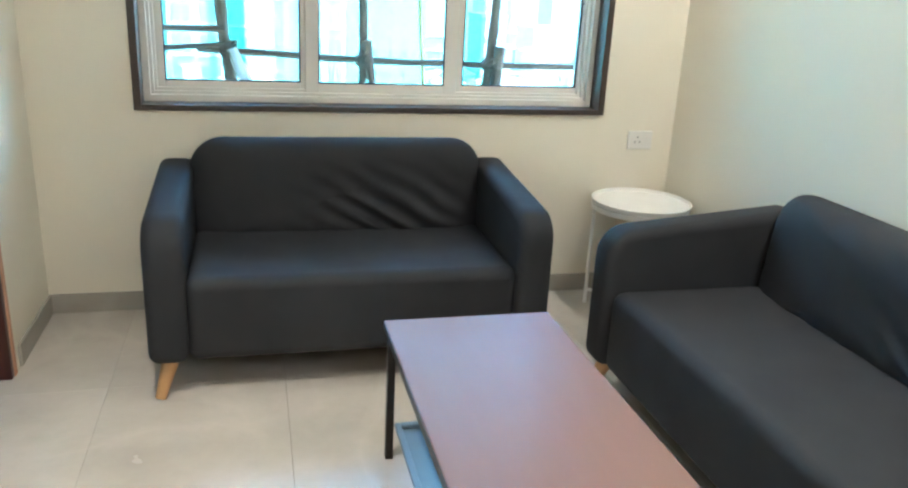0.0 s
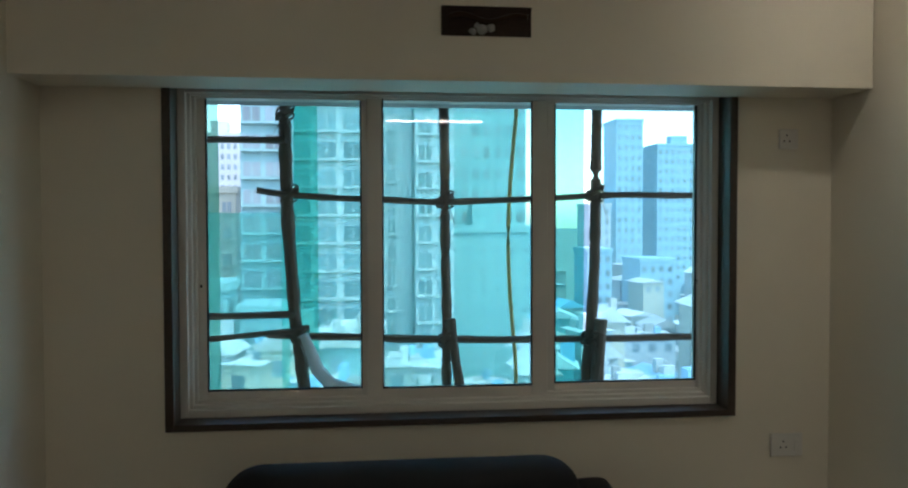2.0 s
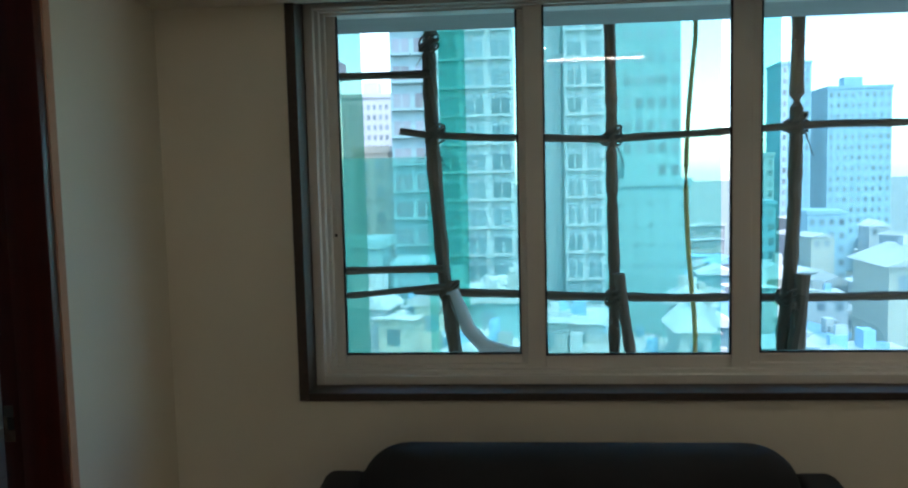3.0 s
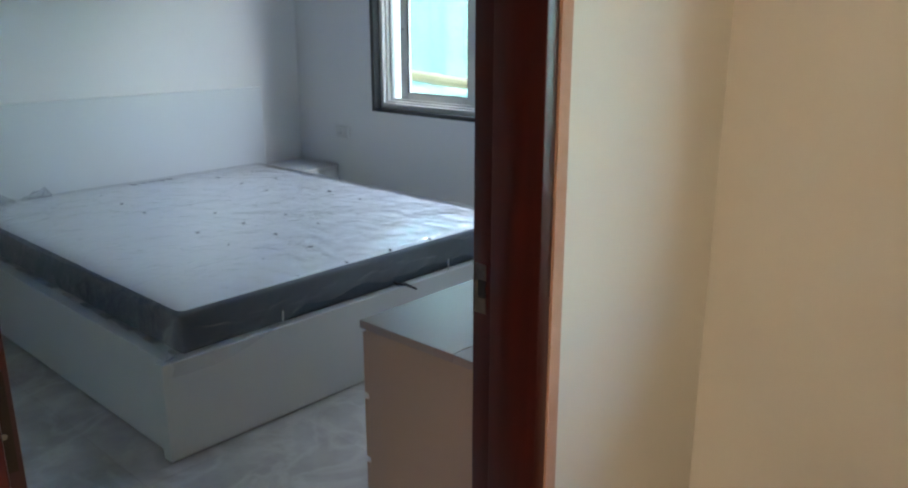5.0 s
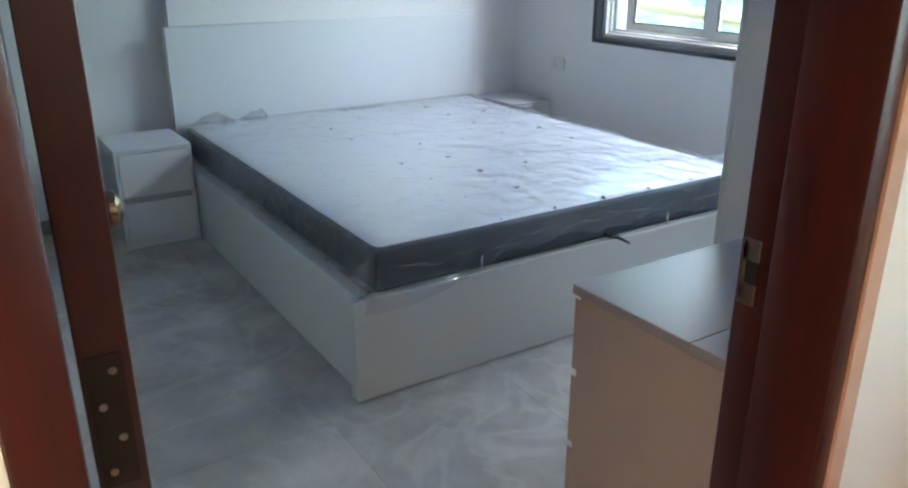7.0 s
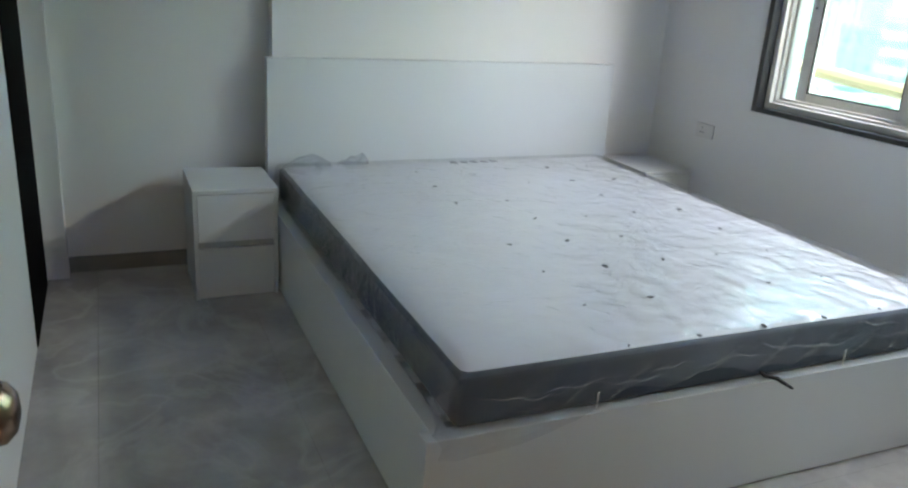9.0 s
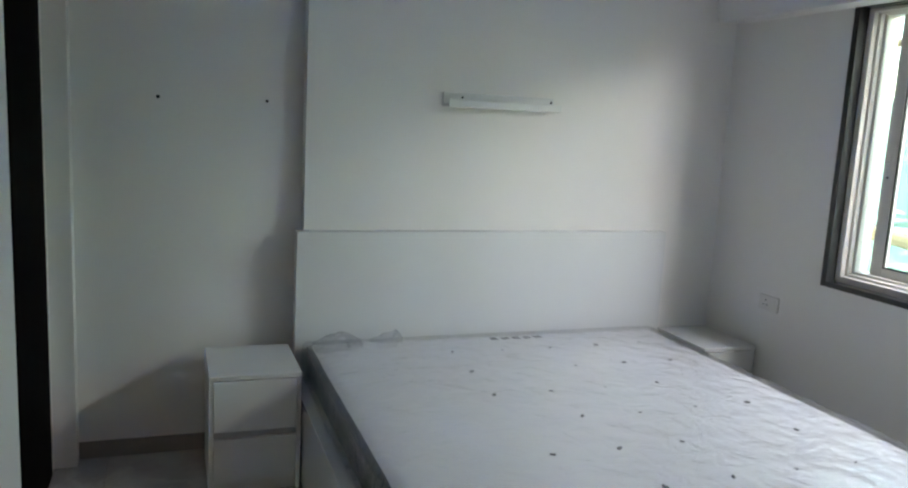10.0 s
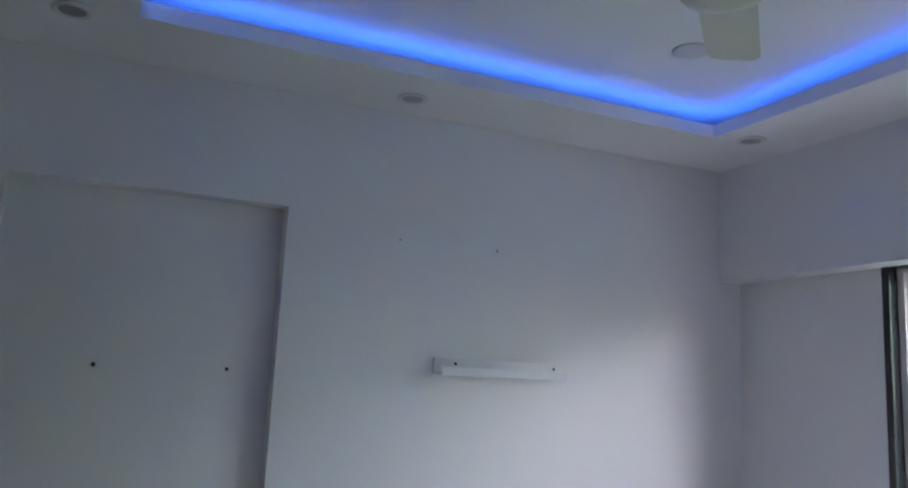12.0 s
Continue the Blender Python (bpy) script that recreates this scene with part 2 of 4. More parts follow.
# ---- mesh helpers ----
def bx(bm, x0, x1, y0, y1, z0, z1, bev=0.0, seg=2):
    """A box with bevelled edges."""
    n0 = set(bm.verts)
    r = bmesh.ops.create_cube(bm, size=1.0)
    for v in r["verts"]:
        v.co = Vector(((x0 + x1) / 2 + v.co.x * (x1 - x0), (y0 + y1) / 2 + v.co.y * (y1 - y0), (z0 + z1) / 2 + v.co.z * (z1 - z0)))
    if bev:
        es = {e for v in r["verts"] for e in v.link_edges}
        bmesh.ops.bevel(bm, geom=list(es), offset=bev, segments=seg, affect="EDGES", profile=0.5)
    return [v for v in bm.verts if v not in n0]


def rod(bm, p0, p1, r0, r1=None, n=14):
    p0, p1 = Vector(p0), Vector(p1)
    d = p1 - p0
    m = Matrix.Translation((p0 + p1) / 2) @ d.to_track_quat("Z", "Y").to_matrix().to_4x4()
    bmesh.ops.create_cone(bm, cap_ends=True, segments=n, radius1=r0, radius2=r0 if r1 is None else r1, depth=d.length, matrix=m)


def tube_along(bm, pts, radii, n=10):
    """A tube through points with a radius at each."""
    rings = []
    for i, p in enumerate(pts):
        d = (Vector(pts[min(i + 1, len(pts) - 1)]) - Vector(pts[max(i - 1, 0)])).normalized()
        q = d.to_track_quat("Z", "Y")
        rings.append([bm.verts.new(Vector(p) + q @ Vector((radii[i] * math.cos(a), radii[i] * math.sin(a), 0)))
                      for a in (2 * math.pi * k / n for k in range(n))])
    for a, b in zip(rings, rings[1:]):
        for k in range(n):
            bm.faces.new((a[k], a[(k + 1) % n], b[(k + 1) % n], b[k]))
    bm.faces.new(rings[0][::-1])
    bm.faces.new(rings[-1])


def lathe(bm, profile, centre=(0, 0, 0), n=32, turn=None):
    """Profile of (radius, height) turned round z."""
    turn = turn or Matrix.Identity(4)
    rings = []
    for r, z in profile:
        rings.append([bm.verts.new(Vector(centre) + turn @ Vector((r * math.cos(a), r * math.sin(a), z)))
                      for a in (2 * math.pi * k / n for k in range(n))])
    for a, b in zip(rings, rings[1:]):
        for k in range(n):
            bm.faces.new((a[k], a[(k + 1) % n], b[(k + 1) % n], b[k]))
    bm.faces.new(rings[0][::-1])
    bm.faces.new(rings[-1])


def prism(bm, outline, axis, a, b, bev=0.0, seg=3):
    """An outline of 2D points drawn out along x or y from a to b."""
    def at(p, q):
        return (q, p[0], p[1]) if axis == "x" else (p[0], q, p[1])
    n0 = set(bm.verts)
    lo, hi = [bm.verts.new(at(p, a)) for p in outline], [bm.verts.new(at(p, b)) for p in outline]
    n = len(outline)
    caps = [bm.faces.new(lo), bm.faces.new(hi[::-1])]
    for k in range(n):
        bm.faces.new((lo[k], hi[k], hi[(k + 1) % n], lo[(k + 1) % n]))
    vs = [v for v in bm.verts if v not in n0]
    bmesh.ops.recalc_face_normals(bm, faces=list({f for v in vs for f in v.link_faces}))
    if bev:
        es = {e for f in caps for e in f.edges}
        bmesh.ops.bevel(bm, geom=list(es), offset=bev, segments=seg, affect="EDGES", profile=0.5)


def soft_slab(bm, outline, a, b, r, n=5):
    """An outline in y and z drawn out along x, with its rims rounded over by r."""
    k = len(outline)
    area = sum(outline[i][0] * outline[(i + 1) % k][1] - outline[(i + 1) % k][0] * outline[i][1] for i in range(k))
    sg = 1 if area > 0 else -1
    norm = []
    for i in range(k):
        p, q = Vector(outline[i - 1]), Vector(outline[(i + 1) % k])
        d = (q - p).normalized()
        norm.append(Vector((-d.y, d.x)) * sg)
    half, mid = abs(b - a) / 2, (a + b) / 2
    steps = [(-half + r * (1 - math.cos(t)), r * (1 - math.sin(t))) for t in (math.pi / 2 * i / n for i in range(n + 1))]
    steps += [(-x, e) for x, e in reversed(steps)]
    rings = [[bm.verts.new((mid + x, *(Vector(outline[i]) + norm[i] * e))) for i in range(k)] for x, e in steps]
    for u, v in zip(rings, rings[1:]):
        for i in range(k):
            bm.faces.new((u[i], u[(i + 1) % k], v[(i + 1) % k], v[i]))
    bm.faces.new(rings[0])
    bm.faces.new(rings[-1][::-1])
    bmesh.ops.recalc_face_normals(bm, faces=bm.faces)


def rounded(x0, x1, z0, z1, radii, n=8):
    """Outline of a rectangle with corner radii: bottom left, bottom right, top right, top left."""
    pts = []
    for (cx, cz, sx, sz, a0), r in zip(((x0, z0, 1, 1, 180), (x1, z0, -1, 1, 270), (x1, z1, -1, -1, 0), (x0, z1, 1, -1, 90)), radii):
        for k in range(n + 1):
            a = radians(a0 + 90 * k / n)
            pts.append((cx + sx * r + r * math.cos(a), cz + sz * r + r * math.sin(a)))
    return pts


def finish(name, bm, material, smooth=False):
    me = bpy.data.meshes.new(name)
    bm.normal_update()
    bm.to_mesh(me)
    bm.free()
    me.materials.append(material)
    if smooth:
        for p in me.polygons:
            p.use_smooth = True
        me.set_sharp_from_angle(angle=radians(35))
    return me


def part(name, bm, material, parent, label="", smooth=False):
    ob = new(name, finish(name, bm, material, smooth))
    ob.parent = parent
    if label:
        tagged(ob, label)
    return ob


def thing(name, m, label, category, group=""):
    ob = new(name)
    ob.empty_display_size = 0.1
    ob.matrix_basis = m
    return tagged(ob, label, category, group)


def block(name, boxes, material, label, category="wall", bev=0.0):
    """A piece of the setting made of boxes."""
    bm = bmesh.new()
    for b in boxes:
        bx(bm, *b, bev=bev)
    return tagged(new(name, finish(name, bm, material)), label, category, kind="structure")


def one(name, boxes, material, parent, label="", bev=0.0, smooth=False):
    bm = bmesh.new()
    for b in boxes:
        bx(bm, *b, bev=bev)
    return part(name, bm, material, parent, label, smooth)



# ---- the rooms ----
WX = 2.83          # living room's far side wall
BY = 1.78          # bedroom's window wall
SY = -1.39         # bedroom's side wall
HX = -3.80         # bedroom's head wall
LH, BH = 2.62, 2.588   # ceilings
BEAM = 2.058

living_floor = block("floor_living", [(-0.15, WX + 0.2, -5.2, 0.2, -0.2, -0.012)], GROUT, "cream polished floor tiles with thin joints", "floor")
bed_floor = block("floor_bedroom", [(-4.1, -0.15, SY - 0.2, BY + 0.2, -0.2, -0.012)], GROUT, "grey marble-look polished floor tiles", "floor")

block("wall_living_window", [(-0.0, 0.398, 0, 0.24, 0, 2.8), (2.455, WX, 0, 0.24, 0, 2.8), (0.398, 2.455, 0, 0.24, 0, 0.875), (0.398, 2.455, 0, 0.24, 2.092, 2.8)],
      CREAM, "cream painted wall with a wide window opening")
block("wall_living_side", [(WX, WX + 0.2, -5.2, 0.24, 0, 2.8)], CREAM, "cream painted side wall of the living room")
block("wall_living_back", [(0, WX, -5.4, -5.2, 0, 2.8)], CREAM, "cream painted back wall of the living room")
block("wall_partition", [(-0.15, 0, -5.4, -1.40, 0, 2.8), (-0.15, 0, -0.56, 0.24, 0, 2.8), (-0.15, 0, -1.40, -0.56, 2.12, 2.8)],
      CREAM, "cream painted partition wall with a doorway")
block("wall_partition_bedroom_face", [(-0.165, -0.152, SY, -1.405, 0, 2.59), (-0.165, -0.152, -0.555, BY, 0, 2.59), (-0.165, -0.152, -1.405, -0.555, 2.125, 2.59)],
      WHITE_WALL, "white plastered bedroom face of the partition")
block("wall_bedroom_outer", [(-0.15, 0.05, 0.24, BY + 0.24, 0, 2.8)], CONCRETE, "plain outer wall of the bedroom")
block("beam_living", [(0.0, WX, -0.238, -0.001, BEAM, LH)], CREAM, "cream painted boxed beam above the window", "beam")
block("ceiling_living", [(-0.15, WX + 0.2, -5.4, 0.24, LH, 2.8)], CEIL, "plain white painted ceiling", "ceiling")

block("wall_bedroom_window", [(-4.1, -3.041, BY, BY + 0.24, 0, 2.8), (-0.97, -0.15, BY, BY + 0.24, 0, 2.8), (-3.041, -0.97, BY, BY + 0.24, 0, 0.872), (-3.041, -0.97, BY, BY + 0.24, 2.07, 2.8)],
      WHITE_WALL, "white painted bedroom wall with a window opening")
block("wall_bedroom_head", [(-4.1, HX - 0.08, SY, BY, 0, 2.8), (HX - 0.08, HX, SY, -1.302, 0, 2.8), (HX - 0.08, HX, -0.384, BY, 0, 2.8), (HX - 0.08, HX, -1.302, -0.384, 2.15, 2.8)],
      WHITE_WALL, "white painted wall with a shallow tall recess")
block("wall_bedroom_side", [(-3.09, -0.15, SY - 0.2, SY, 0, 2.8), (-4.1, -3.74, SY - 0.2, SY, 0, 2.8), (-3.74, -3.09, SY - 0.2, SY, 2.09, 2.8)],
      WHITE_WALL, "white painted side wall with a doorway")
block("beam_bedroom", [(HX, -0.165, 1.658, BY - 0.001, BEAM, BH)], WHITE_WALL, "white painted boxed beam above the window", "beam")
# tray ceiling: a lower border round a raised field
CX0, CX1, CY0, CY1 = -3.40, -0.58, -0.964, 1.263
block("ceiling_bedroom_border", [(HX, CX0, SY, BY, BH, BH + 0.055), (CX1, -0.165, SY, BY, BH, BH + 0.055), (CX0, CX1, SY, CY0, BH, BH + 0.055), (CX0, CX1, CY1, BY, BH, BH + 0.055)],
      CEIL, "white lowered ceiling border with a cove", "ceiling")
block("ceiling_bedroom", [(-4.1, -0.15, SY - 0.2, BY + 0.24, BH + 0.125, 2.94)], CEIL, "white raised ceiling field lit blue at its edges", "ceiling")

# skirting
block("baseboard_living", [(0.0, WX, -0.012, -0.0005, 0, 0.085), (0.0005, 0.012, -0.5, -0.012, 0, 0.085), (0.0005, 0.012, -5.2, -1.47, 0, 0.085), (WX - 0.012, WX - 0.0005, -5.2, -0.012, 0, 0.085)],
      SKIRT, "beige tile skirting along the wall", "baseboard", bev=0.002)
block("baseboard_bedroom", [(HX - 0.079, HX - 0.07, -1.302, -0.384, 0, 0.075), (HX + 0.0005, HX + 0.01, 1.45, BY, 0, 0.075), (HX, -0.165, BY - 0.01, BY - 0.0005, 0, 0.075)],
      SKIRT_BED, "dark grey tile skirting along the wall", "baseboard", bev=0.002)

# Unseen mass above, added to shade facade and scaffold from the sun.
block("sun_blocker", [(-9, 12, -10, BY + 0.24, 2.96, 20)], CONCRETE, "unseen plain mass above that keeps sun off the scaffold", "building")
block("lower_storeys", [(-9, 12, -10, 0.24, -30, -0.21), (-9, 0.05, 0.24, BY + 0.24, -30, -0.21)], CONCRETE, "plain storeys of the same building below", "building")
# unlit doorway in the side wall, its darkness painted as a flat black panel
d2 = thing("dark_doorway", pose(-3.415, SY, 0), "flat black panel standing for an unlit doorway in the side wall", "door")
tagged(d2, kind="structure")
one("door_leaf", [(-0.3235, 0.3235, -0.035, 0.004, 0.004, 2.086)], DOORWAY_DARK, d2, bev=0.002)


# ---- doorway between the rooms ----
fr = thing("door_frame", pose(0, -0.98, 0), "mahogany stained wooden door frame with worn edges", "door frame")
tagged(fr, kind="structure")
bm = bmesh.new()
bx(bm, -0.165, -0.0955, 0.412, 0.42, 0, 2.12, 0.002)
bx(bm, -0.095, 0.004, 0.372, 0.402, 0, 2.085, 0.004)
part("jamb", bm, MAHOGANY, fr, smooth=True)
bm = bmesh.new()
bx(bm, -0.165, -0.0955, -0.42, -0.385, 0, 2.12, 0.002)
bx(bm, -0.095, 0.004, -0.41, -0.372, 0, 2.085, 0.004)
part("jamb", bm, MAHOGANY, fr, smooth=True)
one("head", [(-0.165, 0.004, -0.372, 0.372, 2.085, 2.12)], MAHOGANY, fr, bev=0.003)
one("reveal_plaster", [(-0.094, 0.0, 0.4025, 0.42, 0, 2.12)], CREAM, fr, "cream plaster beside the frame")
one("reveal_plaster", [(-0.094, 0.0, -0.42, -0.4105, 0, 2.12)], CREAM, fr)
one("pink_edge", [(0.0006, 0.007, 0.4022, 0.43, 0, 2.1)], PINK_EDGE, fr, "uneven pinkish line beside the frame", bev=0.001)
bm = bmesh.new()
for z0, z1 in ((0.945, 0.965), (1.005, 1.025)):
    bx(bm, -0.16, -0.135, 0.4095, 0.4118, z0 - 0.008, z1, 0.0008)
bx(bm, -0.16, -0.153, 0.4095, 0.4118, 0.945, 1.02, 0.0008)
sp = part("strike_plate", bm, BRASS, fr, "worn steel strike plate")
one("latch_hole", [(-0.152, -0.136, 0.4092, 0.4115, 0.966, 0.996)], RUBBER, sp)

# open leaf, hinged on the far jamb
leaf = thing("door", pose(-0.134, -1.338, 0) @ pose(0, 0, 0, 0, 0, -4.5), "brown laminate bedroom door standing open", "door")
tagged(leaf, kind="structure")
one("door_leaf", [(-0.775, 0, 0, 0.036, 0.008, 2.075)], LEAF_WOOD, leaf, bev=0.0015)
one("door_edge", [(0.0002, 0.0022, 0.001, 0.035, 0.01, 2.073)], MAHOGANY, leaf, "mahogany stained hinge edge")
for hz in (0.3, 1.035, 1.78):
    hg = one("hinge", [(0.0022, 0.0045, 0.004, 0.03, hz - 0.055, hz + 0.055)], DARK_STEEL, leaf, "tarnished butt hinge")
    for k in range(4):
        bm = bmesh.new()
        rod(bm, (0.0045, 0.012 + 0.01 * (k % 2), hz - 0.042 + 0.028 * k), (0.006, 0.012 + 0.01 * (k % 2), hz - 0.042 + 0.028 * k), 0.003, n=10)
        part("screw", bm, BRASS, hg)
bm = bmesh.new()
lathe(bm, [(0.0, 0), (0.034, 0), (0.034, 0.004), (0.03, 0.009), (0.012, 0.012), (0.011, 0.02), (0.016, 0.023), (0.027, 0.031), (0.031, 0.042), (0.029, 0.053), (0.02, 0.061), (0.008, 0.064), (0.0, 0.064)],
      (-0.72, 0.036, 0.983), 32, Matrix.Rotation(radians(-90), 4, "X"))
part("knob", bm, KNOB, leaf, "polished bronze round door knob", smooth=True)


# ---- windows ----
def window(name, x0, x1, z0, z1, y, trim_mat, panes, gz0, gz1, gy, label):
    w = thing(name, pose((x0 + x1) / 2, y, z0), label, "window")
    tagged(w, kind="structure")
    cx = (x0 + x1) / 2
    a, b, h = x0 - cx, x1 - cx, z1 - z0
    t = 0.03
    ins = gy - 0.035
    bm = bmesh.new()
    bx(bm, a, a + t, -0.014, ins, 0, h, 0.002)
    bx(bm, b - t, b, -0.014, ins, 0, h, 0.002)
    bx(bm, a + t, b - t, -0.014, ins, 0, t * 0.8, 0.002)
    bx(bm, a + t, b - t, -0.014, ins, h - t * 0.6, h, 0.002)
    part("stone_surround", bm, trim_mat, w, "polished dark stone surround")
    e = 0.028
    bm = bmesh.new()
    for k, yy in enumerate((ins - 0.05, ins - 0.025, ins)):
        q = e if k == 0 else e + 0.012 * k
        bx(bm, a + t, a + t + q, yy, yy + (0.025 if k < 2 else 0.07), 0.024, h - 0.018, 0.002)
        bx(bm, b - t - q, b - t, yy, yy + (0.025 if k < 2 else 0.07), 0.024, h - 0.018, 0.002)
        bx(bm, a + t + q, b - t - q, yy, yy + (0.025 if k < 2 else 0.07), 0.024, 0.024 + q, 0.002)
        bx(bm, a + t + q, b - t - q, yy, yy + (0.025 if k < 2 else 0.07), h - 0.018 - q * 0.5, h - 0.018, 0.002)
    part("window_frame", bm, ALU, w)
    n = len(panes)
    for k, (p0, p1) in enumerate(panes):
        p0, p1 = p0 - cx, p1 - cx
        g0, g1 = gz0 - z0, gz1 - z0
        yy = gy + (0.0 if k != 1 else -0.022)
        l = 0.058 if k else min(0.058, p0 - (a + t + e + 0.02))
        r = 0.058 if k < n - 1 else min(0.058, (b - t - e - 0.02) - p1)
        bm = bmesh.new()
        bx(bm, p0 - l, p0, yy - 0.016, yy + 0.016, g0 - 0.055, min(g1 + 0.03, h - 0.02), 0.003)
        bx(bm, p1, p1 + r, yy - 0.016, yy + 0.016, g0 - 0.055, min(g1 + 0.03, h - 0.02), 0.003)
        bx(bm, p0, p1, yy - 0.016, yy + 0.016, g0 - 0.055, g0, 0.003)
        bx(bm, p0, p1, yy - 0.016, yy + 0.016, g1, min(g1 + 0.03, h - 0.02), 0.003)
        sash = part("sash", bm, ALU, w)
        bm = bmesh.new()
        s = 0.006
        bx(bm, p0, p0 + s, yy - 0.014, yy - 0.004, g0, g1)
        bx(bm, p1 - s, p1, yy - 0.014, yy - 0.004, g0, g1)
        bx(bm, p0 + s, p1 - s, yy - 0.014, yy - 0.004, g0, g0 + s)
        bx(bm, p0 + s, p1 - s, yy - 0.014, yy - 0.004, g1 - s, g1)
        part("gasket", bm, RUBBER, sash, "black rubber gasket")
        g = one("pane", [(p0, p1, yy - 0.002, yy + 0.002, g0, g1)], GLASS, sash, "clear glass")
        g.visible_shadow = False
        if k in (0, n - 1):
            hx = p0 - l * 0.55 if k == 0 else p1 + r * 0.55
            lk = one("finger_pull", [(hx - 0.006, hx + 0.006, yy - 0.019, yy - 0.0165, 0.5, 0.58)], ALU, sash, bev=0.001)
            one("lock_screw", [(hx - 0.004, hx + 0.004, yy - 0.021, yy - 0.017, 0.487, 0.496)], RUBBER, sash)
    return w


window("window_living", 0.398, 2.455, 0.875, 2.092, 0, GRANITE, [(0.51, 1.073), (1.149, 1.715), (1.805, 2.37)], 0.978, 2.078, 0.168,
       "three-panel sliding window with beige frame and brown stone surround")
window("window_bedroom", -3.041, -0.97, 0.872, 2.07, BY, GRANITE_BLACK, [(-2.84, -2.35), (-2.25, -1.76), (-1.66, -1.17)], 0.985, 2.03, 0.12,
       "sliding bedroom window with pale frame and black stone surround")

# ---- lamps ----
def downlight(x, y, z, lit, label, watts=2.5):
    d = thing("downlight", pose(x, y, z), label, "downlight", "recessed downlights")
    bm = bmesh.new()
    lathe(bm, [(0.04, -0.0005), (0.058, -0.0005), (0.06, -0.004), (0.052, -0.008), (0.042, -0.006), (0.04, -0.001)], n=32)
    part("bezel", bm, WHITE_METAL if lit else ALU, d, smooth=True)
    bm = bmesh.new()
    lathe(bm, [(0.0, -0.004), (0.0405, -0.004), (0.0405, -0.001), (0.0, -0.001)], n=32)
    part("lens", bm, LAMP_ON if lit else LENS_OFF, d, "glowing warm lens" if lit else "dark unlit lens")
    if lit:
        s = new("downlight_beam", bpy.data.lights.new("downlight_beam", "SPOT"))
        s.data.energy, s.data.spot_size, s.data.spot_blend, s.data.shadow_soft_size = watts, radians(95), 0.8, 0.035
        s.data.color = (1.0, 0.86, 0.66)
        s.matrix_world = look((x, y, z - 0.02), (x, y, 0))


# Unseen but for the first; the last is added to brighten the left wall.
for x, y, w in ((2.62, -0.72, 1.15), (2.6, -2.5, 2.5), (1.3, -4.2, 2.5), (0.55, -1.9, 3.0)):
    downlight(x, y, LH, True, "small round warm downlight in the living room ceiling", w)
for x, y in ((-3.62, 0.01), (-3.34, 1.41), (-3.45, -1.15), (-0.4, 0.2), (-2.0, 1.45), (-2.0, -1.18)):
    downlight(x, y, BH, False, "small round unlit downlight in the ceiling border")

tl = thing("tube_light", pose(1.75, -4.7, LH), "slim lit linear tube light on the living room ceiling", "tube light")
one("housing", [(-0.5, 0.5, -0.018, 0.018, -0.03, -0.0005)], WHITE_METAL, tl, bev=0.003)
one("diffuser", [(-0.48, 0.48, -0.014, 0.014, -0.045, -0.031)], TUBE, tl, "glowing white diffuser", bev=0.004)

# blue strips lying on the cove border
zs = BH + 0.056
for nm, b in (("a", (CX0 - 0.06, CX0 - 0.045, CY0 - 0.05, CY1 + 0.05, zs, zs + 0.012)), ("b", (CX1 + 0.045, CX1 + 0.06, CY0 - 0.05, CY1 + 0.05, zs, zs + 0.012)),
              ("c", (CX0 - 0.044, CX1 + 0.044, CY1 + 0.035, CY1 + 0.05, zs, zs + 0.012)), ("d", (CX0 - 0.044, CX1 + 0.044, CY0 - 0.05, CY0 - 0.035, zs, zs + 0.012))):
    st = thing("led_strip", pose((b[0] + b[1]) / 2, (b[2] + b[3]) / 2, zs), "blue glowing LED strip lying on the ceiling cove", "led strip", "cove led strips")
    cx, cy = (b[0] + b[1]) / 2, (b[2] + b[3]) / 2
    one("tape", [(b[0] - cx, b[1] - cx, b[2] - cy, b[3] - cy, 0, 0.003)], WHITE_METAL, st)
    one("diodes", [(b[0] - cx + 0.002, b[1] - cx - 0.002, b[2] - cy + 0.003, b[3] - cy - 0.003, 0.0035, 0.012)], LED_BLUE, st, "blue glowing diode band")


# ---- living room furniture ----
def sofa(m, label, W=0.72):
    s = thing("sofa", m, label, "sofa", "matching sofas")
    D = 0.78     # W: half width; D: depth; front towards -y
    bm = bmesh.new()
    vs = bx(bm, -W + 0.125, W - 0.125, -D / 2 + 0.02, D / 2 - 0.1, 0.13, 0.435, 0.045, 5)
    part("seat", bm, LEATHERETTE, s, smooth=True)
    # backrest: ring-built cushion with soft creases
    bm = bmesh.new()
    bw, z0, z1 = W - 0.118, 0.38, 0.797
    out = rounded(-bw, bw, z0, z1, (0.03, 0.03, 0.13, 0.13), 10)
    cz, YB = (z0 + z1) / 2, 0.265
    dense = []
    for p, q in zip(out, out[1:] + out[:1]):
        k = max(1, int(math.hypot(q[0] - p[0], q[1] - p[1]) / 0.012))
        dense += [(p[0] + (q[0] - p[0]) * i / k, p[1] + (q[1] - p[1]) * i / k) for i in range(k)]
    out = dense

    def side(sgn, depth):
        rings = []
        R = 40
        for k in range(1, R + 1):
            r = k / R
            rr = math.sin(r * math.pi / 2) ** 0.8
